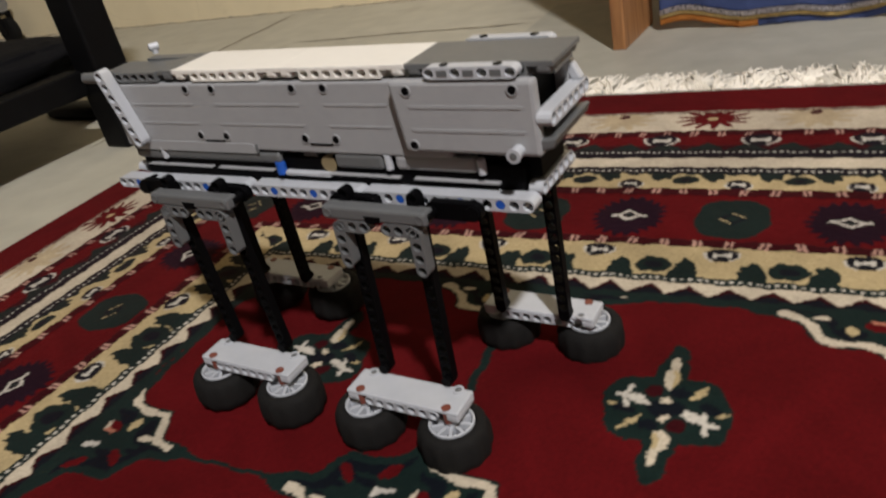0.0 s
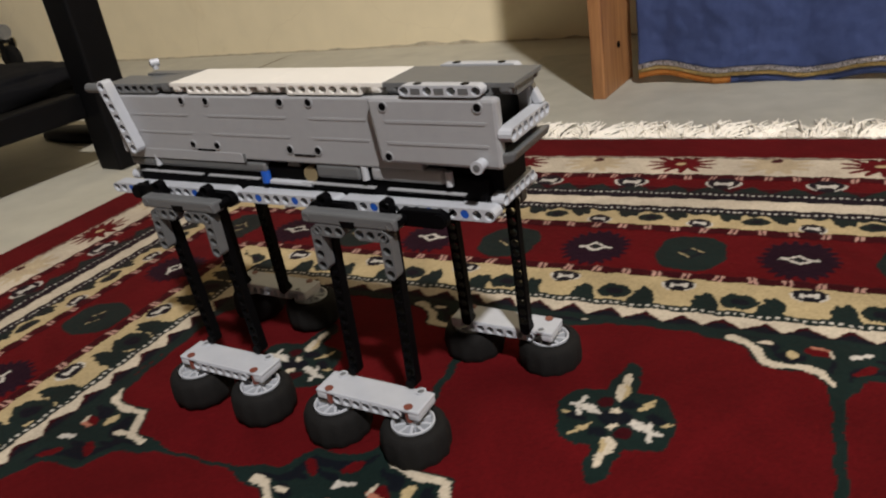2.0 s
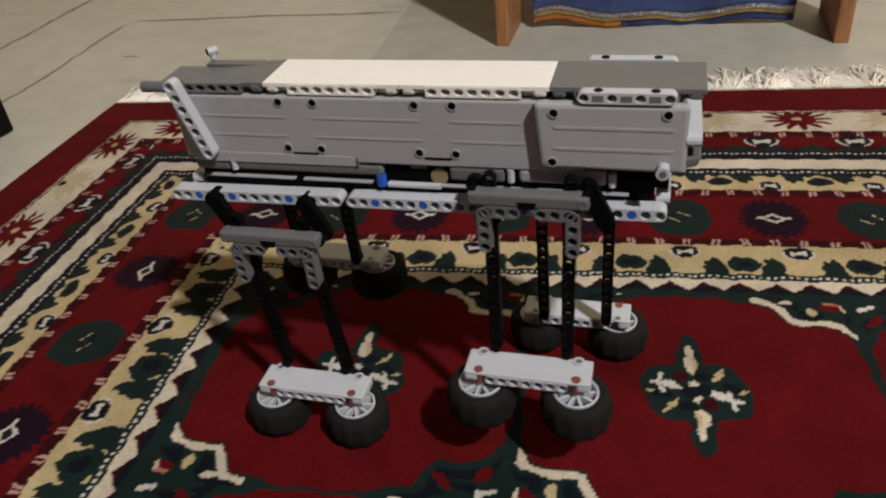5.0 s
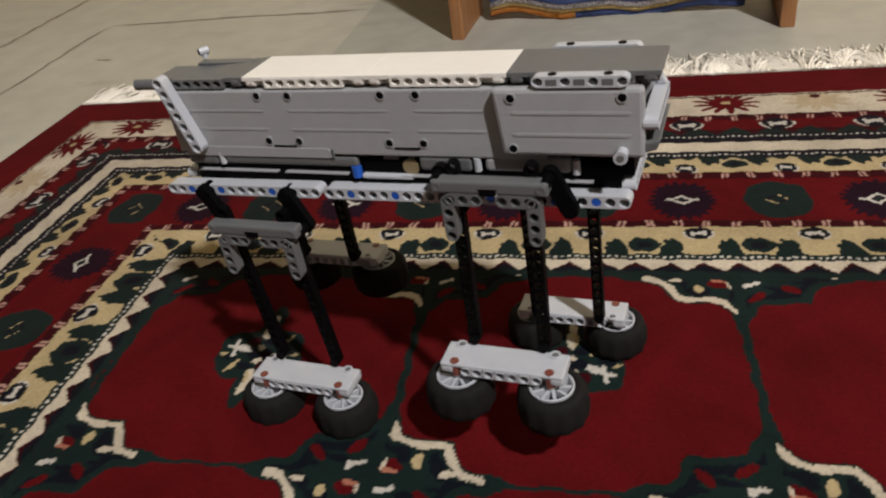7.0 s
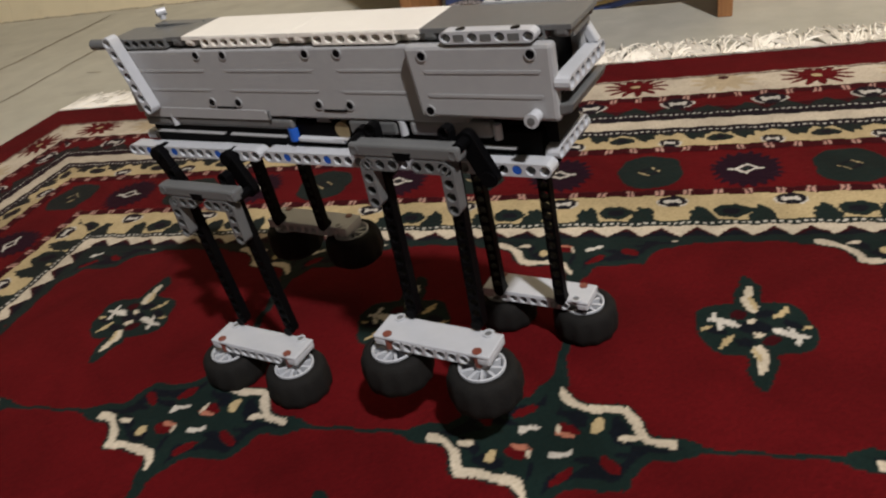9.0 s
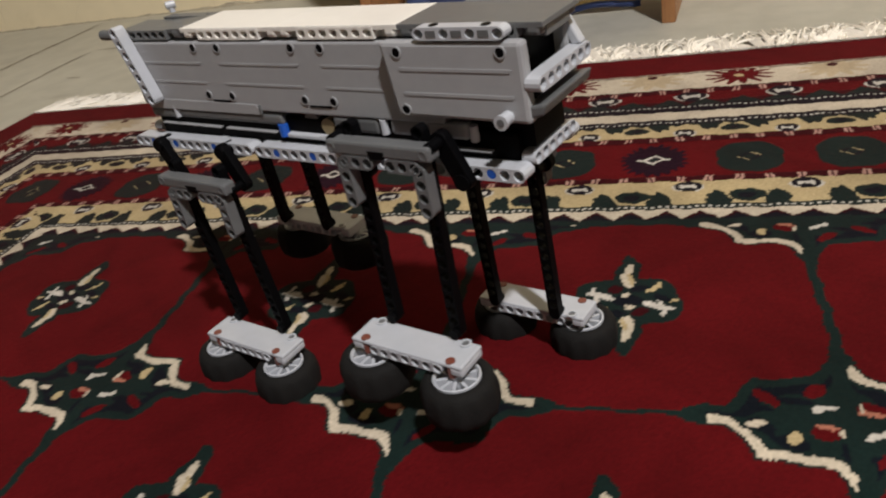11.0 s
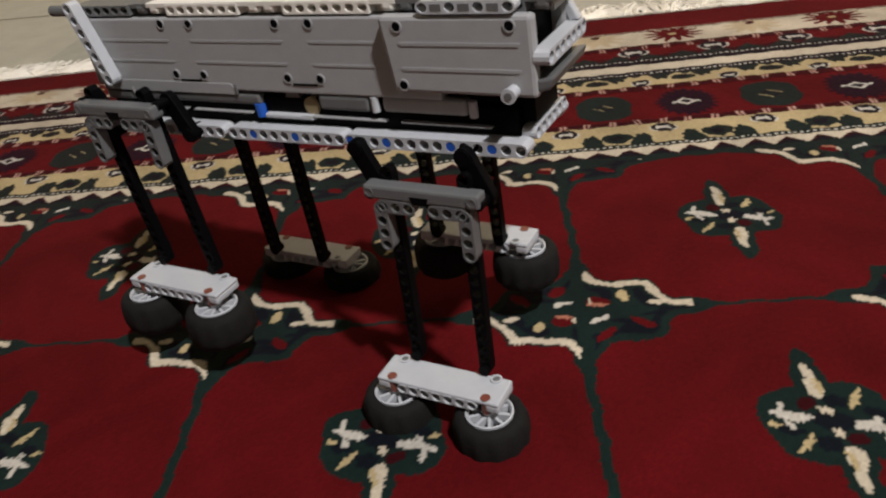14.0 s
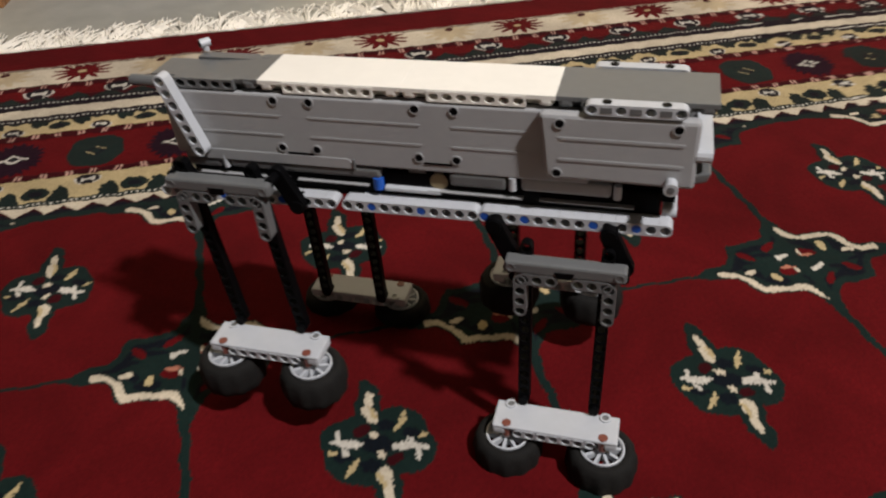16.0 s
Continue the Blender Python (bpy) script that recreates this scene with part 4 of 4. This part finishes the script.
def build_leg(parent, lean, hang=5, back=0.0, slant=0.0, splay=0.0):
    """One leg, from its crank pins down to two tyres that lie flat as feet; outward is -y. lean: how far the foot is set forward; the struts' tops sit back and they slant forward; splay: how far their tops lean out."""
    leg = new("leg")
    leg.parent = parent
    # bracket of dark angle beams
    bracket = new("bracket")
    bracket.parent = leg
    bracket.matrix_local = pose(0, -splay, -0.003)
    bm = bmesh.new()
    box(bm, -0.0355, 0.0355, -0.0060, 0.0040, -0.0056, 0.0028, 0.0016)
    part("top_bar", bm, DARK_GREY, bracket)
    for s in (-1, 1):
        bm = ring_boss(bmesh.new(), s * 0.0315, -0.0060, -0.0012, -1, 0.0029, 0.0020, 0.0005)
        part("end_hole", bm, DARK_GREY, bracket)
        bm = moved(stud_beam(3), pose(s * 0.0240 - (0.0 if s < 0 else 0.016), -0.0020, -0.0095))
        part("angle_beam", bm, DARK_GREY, bracket)
        bm = moved(stud_beam(hang), pose(s * 0.0262, -0.0020, -0.0110, 0, 90, 0))
        part("hanger", bm, DARK_GREY, bracket)
        bm = moved(stud_beam(17, 0.0078, 0.0065), pose(s * 0.0238 - back, 0.0055 - splay, 0.0040, math.degrees(math.asin((splay - 0.0045) / 0.128))) @ pose(0, 0, 0, 0, 90 - math.degrees(math.asin(slant / 0.128)), 0))
        part("strut", bm, BLACK, leg)
        bm = bmesh.new()
        cyl(bm, (slant - back + s * 0.0238, -0.0050, -0.1240), (slant - back + s * 0.0238, 0.0035, -0.1240), 0.0035, 12)
        part("strut_pin", bm, BLACK, leg)
    bm = bmesh.new()
    prism(bm, [(-0.0058, -0.0016), (0.0058, -0.0016), (0.0042, -0.0062), (-0.0042, -0.0062)], -0.0063, 0.0020)
    part("centre_notch", bm, BLACK, bracket)
    # foot
    foot = new("foot")
    foot.parent = leg
    foot.matrix_local = pose(lean, 0, -0.004)
    bm = bmesh.new()
    box(bm, -0.0415, 0.0415, -0.0255, -0.0025, -0.1268, -0.1240, 0.0011)
    part("plate", bm, PALE_GREY, foot)
    for y in (-0.0225, -0.0055):
        bm = moved(stud_beam(7, 0.0065, 0.007), pose(-0.024, y, -0.1292))
        part("edge_beam", bm, PALE_GREY, foot)
    for s in (-1, 1):
        bm = bmesh.new()
        box(bm, s * 0.0370 - 0.0044, s * 0.0370 + 0.0044, -0.0255, -0.0025, -0.1318, -0.1262, 0.0015)
        part("end_block", bm, PALE_GREY, foot)
        bm = bmesh.new()
        cyl(bm, (s * 0.032, -0.0220, -0.1345), (s * 0.032, -0.0220, -0.1234), 0.0031, 14)
        part("brown_pin", bm, BROWN, foot)
        bm = ring_boss(bmesh.new(), 0, 0, 0, -1, 0.0038, 0.0024, 0.0010)
        ring = part("pin_hole", moved(bm, pose(s * 0.032, -0.0052, -0.1240, -90, 0, 0)), PALE_GREY, foot)
        bm = bmesh.new()
        cyl(bm, (s * 0.032, -0.0052, -0.1245), (s * 0.032, -0.0052, -0.1236), 0.0023, 12)
        part("bore", bm, DARK_GREY, ring)
    for s in (-1, 1):
        wheel = new("wheel")
        wheel.parent = leg
        wheel.matrix_local = pose(lean + s * 0.0320, -0.0195, -0.1675, 0, 0, 13 * s)
        part("tyre", tyre_mesh(), RUBBER, wheel, smooth=True)
        part("rim", rim_mesh(), PALE_GREY, wheel)
    return leg


def build_crank(parent):
    """A black crank arm that swings on the rail; its pin carries the leg."""
    bm = bmesh.new()
    prism(bm, [(0.0054 * math.cos(a), 0.0054 * math.sin(a)) for a in [math.pi * (0.5 - k / 8) for k in range(9)]][::-1] +
          [(-RX + 0.0054 * math.cos(a), 0.0054 * math.sin(a)) for a in [math.pi * (1.5 - k / 8) for k in range(9)]][::-1], -0.0030, 0.0030, 0.0006)
    arm = part("crank", bm, BLACK, parent)
    bm = bmesh.new()
    cyl(bm, (-RX, -0.0125, 0), (-RX, 0.0030, 0), 0.0032, 12)
    part("crank_pin", bm, BLACK, arm)
    bm = bmesh.new()
    cyl(bm, (0, -0.0042, 0), (0, 0.0090, 0), 0.0046, 14)
    part("hub", bm, BLACK, arm)
    return arm


walker = robot()
LEGS, CRANKS = {}, []
first_crank = build_crank(walker)
for key, x, lean, side in (("nf", 0.1685, -0.0015, -1), ("nr", -0.0245, 0.0095, -1), ("ff", 0.1660, 0.0, 1), ("fr", -0.0120, 0.0, 1)):
    leg = build_leg(walker, lean, 4 if side < 0 else 2, *{"nf": (0.0, -0.0015, 0.003), "nr": (0.003, 0.0095, 0.006)}.get(key, (0.0, 0.0, 0.0)))
    LEGS[key] = (leg, x, side)
    for s in (-1, 1):
        arm = first_crank if key == "nf" and s < 0 else copy_thing(first_crank, pose(0, 0, 0))
        CRANKS.append((arm, key, x + s * 0.0335, side))


# ---- movement ----
def phase(t):
    """The cranks' angle in half turns: they rest, start up, then make half a turn a second, slower while they lift the hull."""
    u = t - 4.5
    if u < 0:
        return 0.0
    return u - 0.07 * (1 - math.cos(2 * math.pi * u))


# seconds; the hull's reference bolt in mm (its height without the gait's rise); roll, pitch and heading in degrees
BODY = [
    (0, -16.9, -266.2, 229.4, 0.3, 1.4, -2.4),
    (2.25, -16.9, -266.2, 229.4, 0.3, 1.4, -2.4),
    (3, -20.9, -267.0, 232.3, -0.3, 1.2, -2.4),
    (3.2, -21.9, -265.9, 232.8, -0.8, 1.2, -2.4),
    (4.4, -21.9, -265.9, 232.8, -0.8, 1.2, -2.4),
    (5.5, 10.8, -274.5, 228.0, 2.8, -0.2, -6.4),
    (6, 25.9, -253.3, 223.9, -3.7, -1.1, -6.6),
    (6.5, 70.5, -267.9, 228.8, -0.8, 0.1, -7.6),
    (7, 75.6, -267.2, 223.8, -0.7, -1.4, -8.7),
    (7.5, 114.3, -284.4, 225.4, 2.5, -0.1, -9.4),
    (8, 129.8, -267.2, 222.0, -3.3, -1.0, -9.9),
    (8.5, 170.9, -284.1, 228.0, 1.1, 0.1, -11.7),
    (11, 281.1, -309.9, 221.2, 0.5, -0.2, -18.5),
    (11.5, 310.8, -326.4, 218.9, 1.9, 0.5, -17.7),
    (12, 331.0, -318.5, 218.4, -1.8, -0.6, -19.1),
    (12.5, 363.5, -339.2, 220.9, 0.7, -0.2, -20.3),
    (13, 376.8, -342.3, 219.7, 0.6, -0.5, -22.5),
    (13.5, 407.1, -359.3, 219.6, 0.7, 0.4, -22.3),
    (14, 420.1, -359.3, 216.3, -0.6, -1.4, -23.1),
    (14.5, 451.4, -378.0, 219.2, -0.1, -0.5, -23.5),
    (15, 462.7, -389.1, 219.3, 1.7, -0.3, -24.9),
    (15.5, 492.3, -398.2, 216.7, -0.2, -1.3, -25.8),
    (16, 500.4, -401.3, 214.5, -0.3, -2.5, -26.7),
]


def body_at(t):
    a = max((r for r in BODY if r[0] <= t), key=lambda r: r[0])
    b = min((r for r in BODY if r[0] >= t), key=lambda r: r[0])
    k = 0 if a[0] == b[0] else (t - a[0]) / (b[0] - a[0])
    return [u + k * (v - u) for u, v in zip(a[1:], b[1:])]


def surge(t):
    """How far the stance feet have pushed the hull beyond an even pace, zero at each half second."""
    def run(v):
        p = phase(v)
        return RX * (2 * math.floor(p) + 1 - math.cos(math.pi * (p - math.floor(p))))
    a = math.floor(t * 2) / 2
    k = (t - a) * 2
    return run(t) - (run(a) * (1 - k) + run(a + 0.5) * k) if t >= 5 else 0.0


def motions():
    body, steps = [], {key: [] for key in LEGS}
    swings = [[] for _ in CRANKS]
    for i in range(0, 161):
        t = i / 10
        if 0.05 < t < 4.25 and i % 2:
            continue
        p = phase(t)
        x, y, z, roll, pitch, turn = body_at(t)
        h, s = radians(turn), surge(t)
        lift = RZ * abs(math.sin(math.pi * p))
        m = pose(x / 1000 + s * math.cos(h), y / 1000 + s * math.sin(h), z / 1000 + lift, roll, pitch, turn)
        body.append((t, m @ pose(-HX, -HY, -HZ)))
        for key, (leg, lx, side) in LEGS.items():
            a = math.pi * (p + (0 if key in ("nf", "fr") else 1))
            steps[key].append((t, pose(lx - RX * math.cos(a), side * 0.0415, LEG_Z + RZ * math.sin(a), 0, 0, 0 if side < 0 else 180)))
        for rows, (arm, key, cx, side) in zip(swings, CRANKS):
            a = math.degrees(math.pi * (p + (0 if key in ("nf", "fr") else 1)))
            rows.append((t, pose(cx, side * 0.0352, LEG_Z - 0.0045, 0, a, 0)))
    walk(walker, body)
    for key, (leg, *_) in LEGS.items():
        walk(leg, steps[key])
    for rows, (arm, *_) in zip(swings, CRANKS):
        walk(arm, rows)


motions()
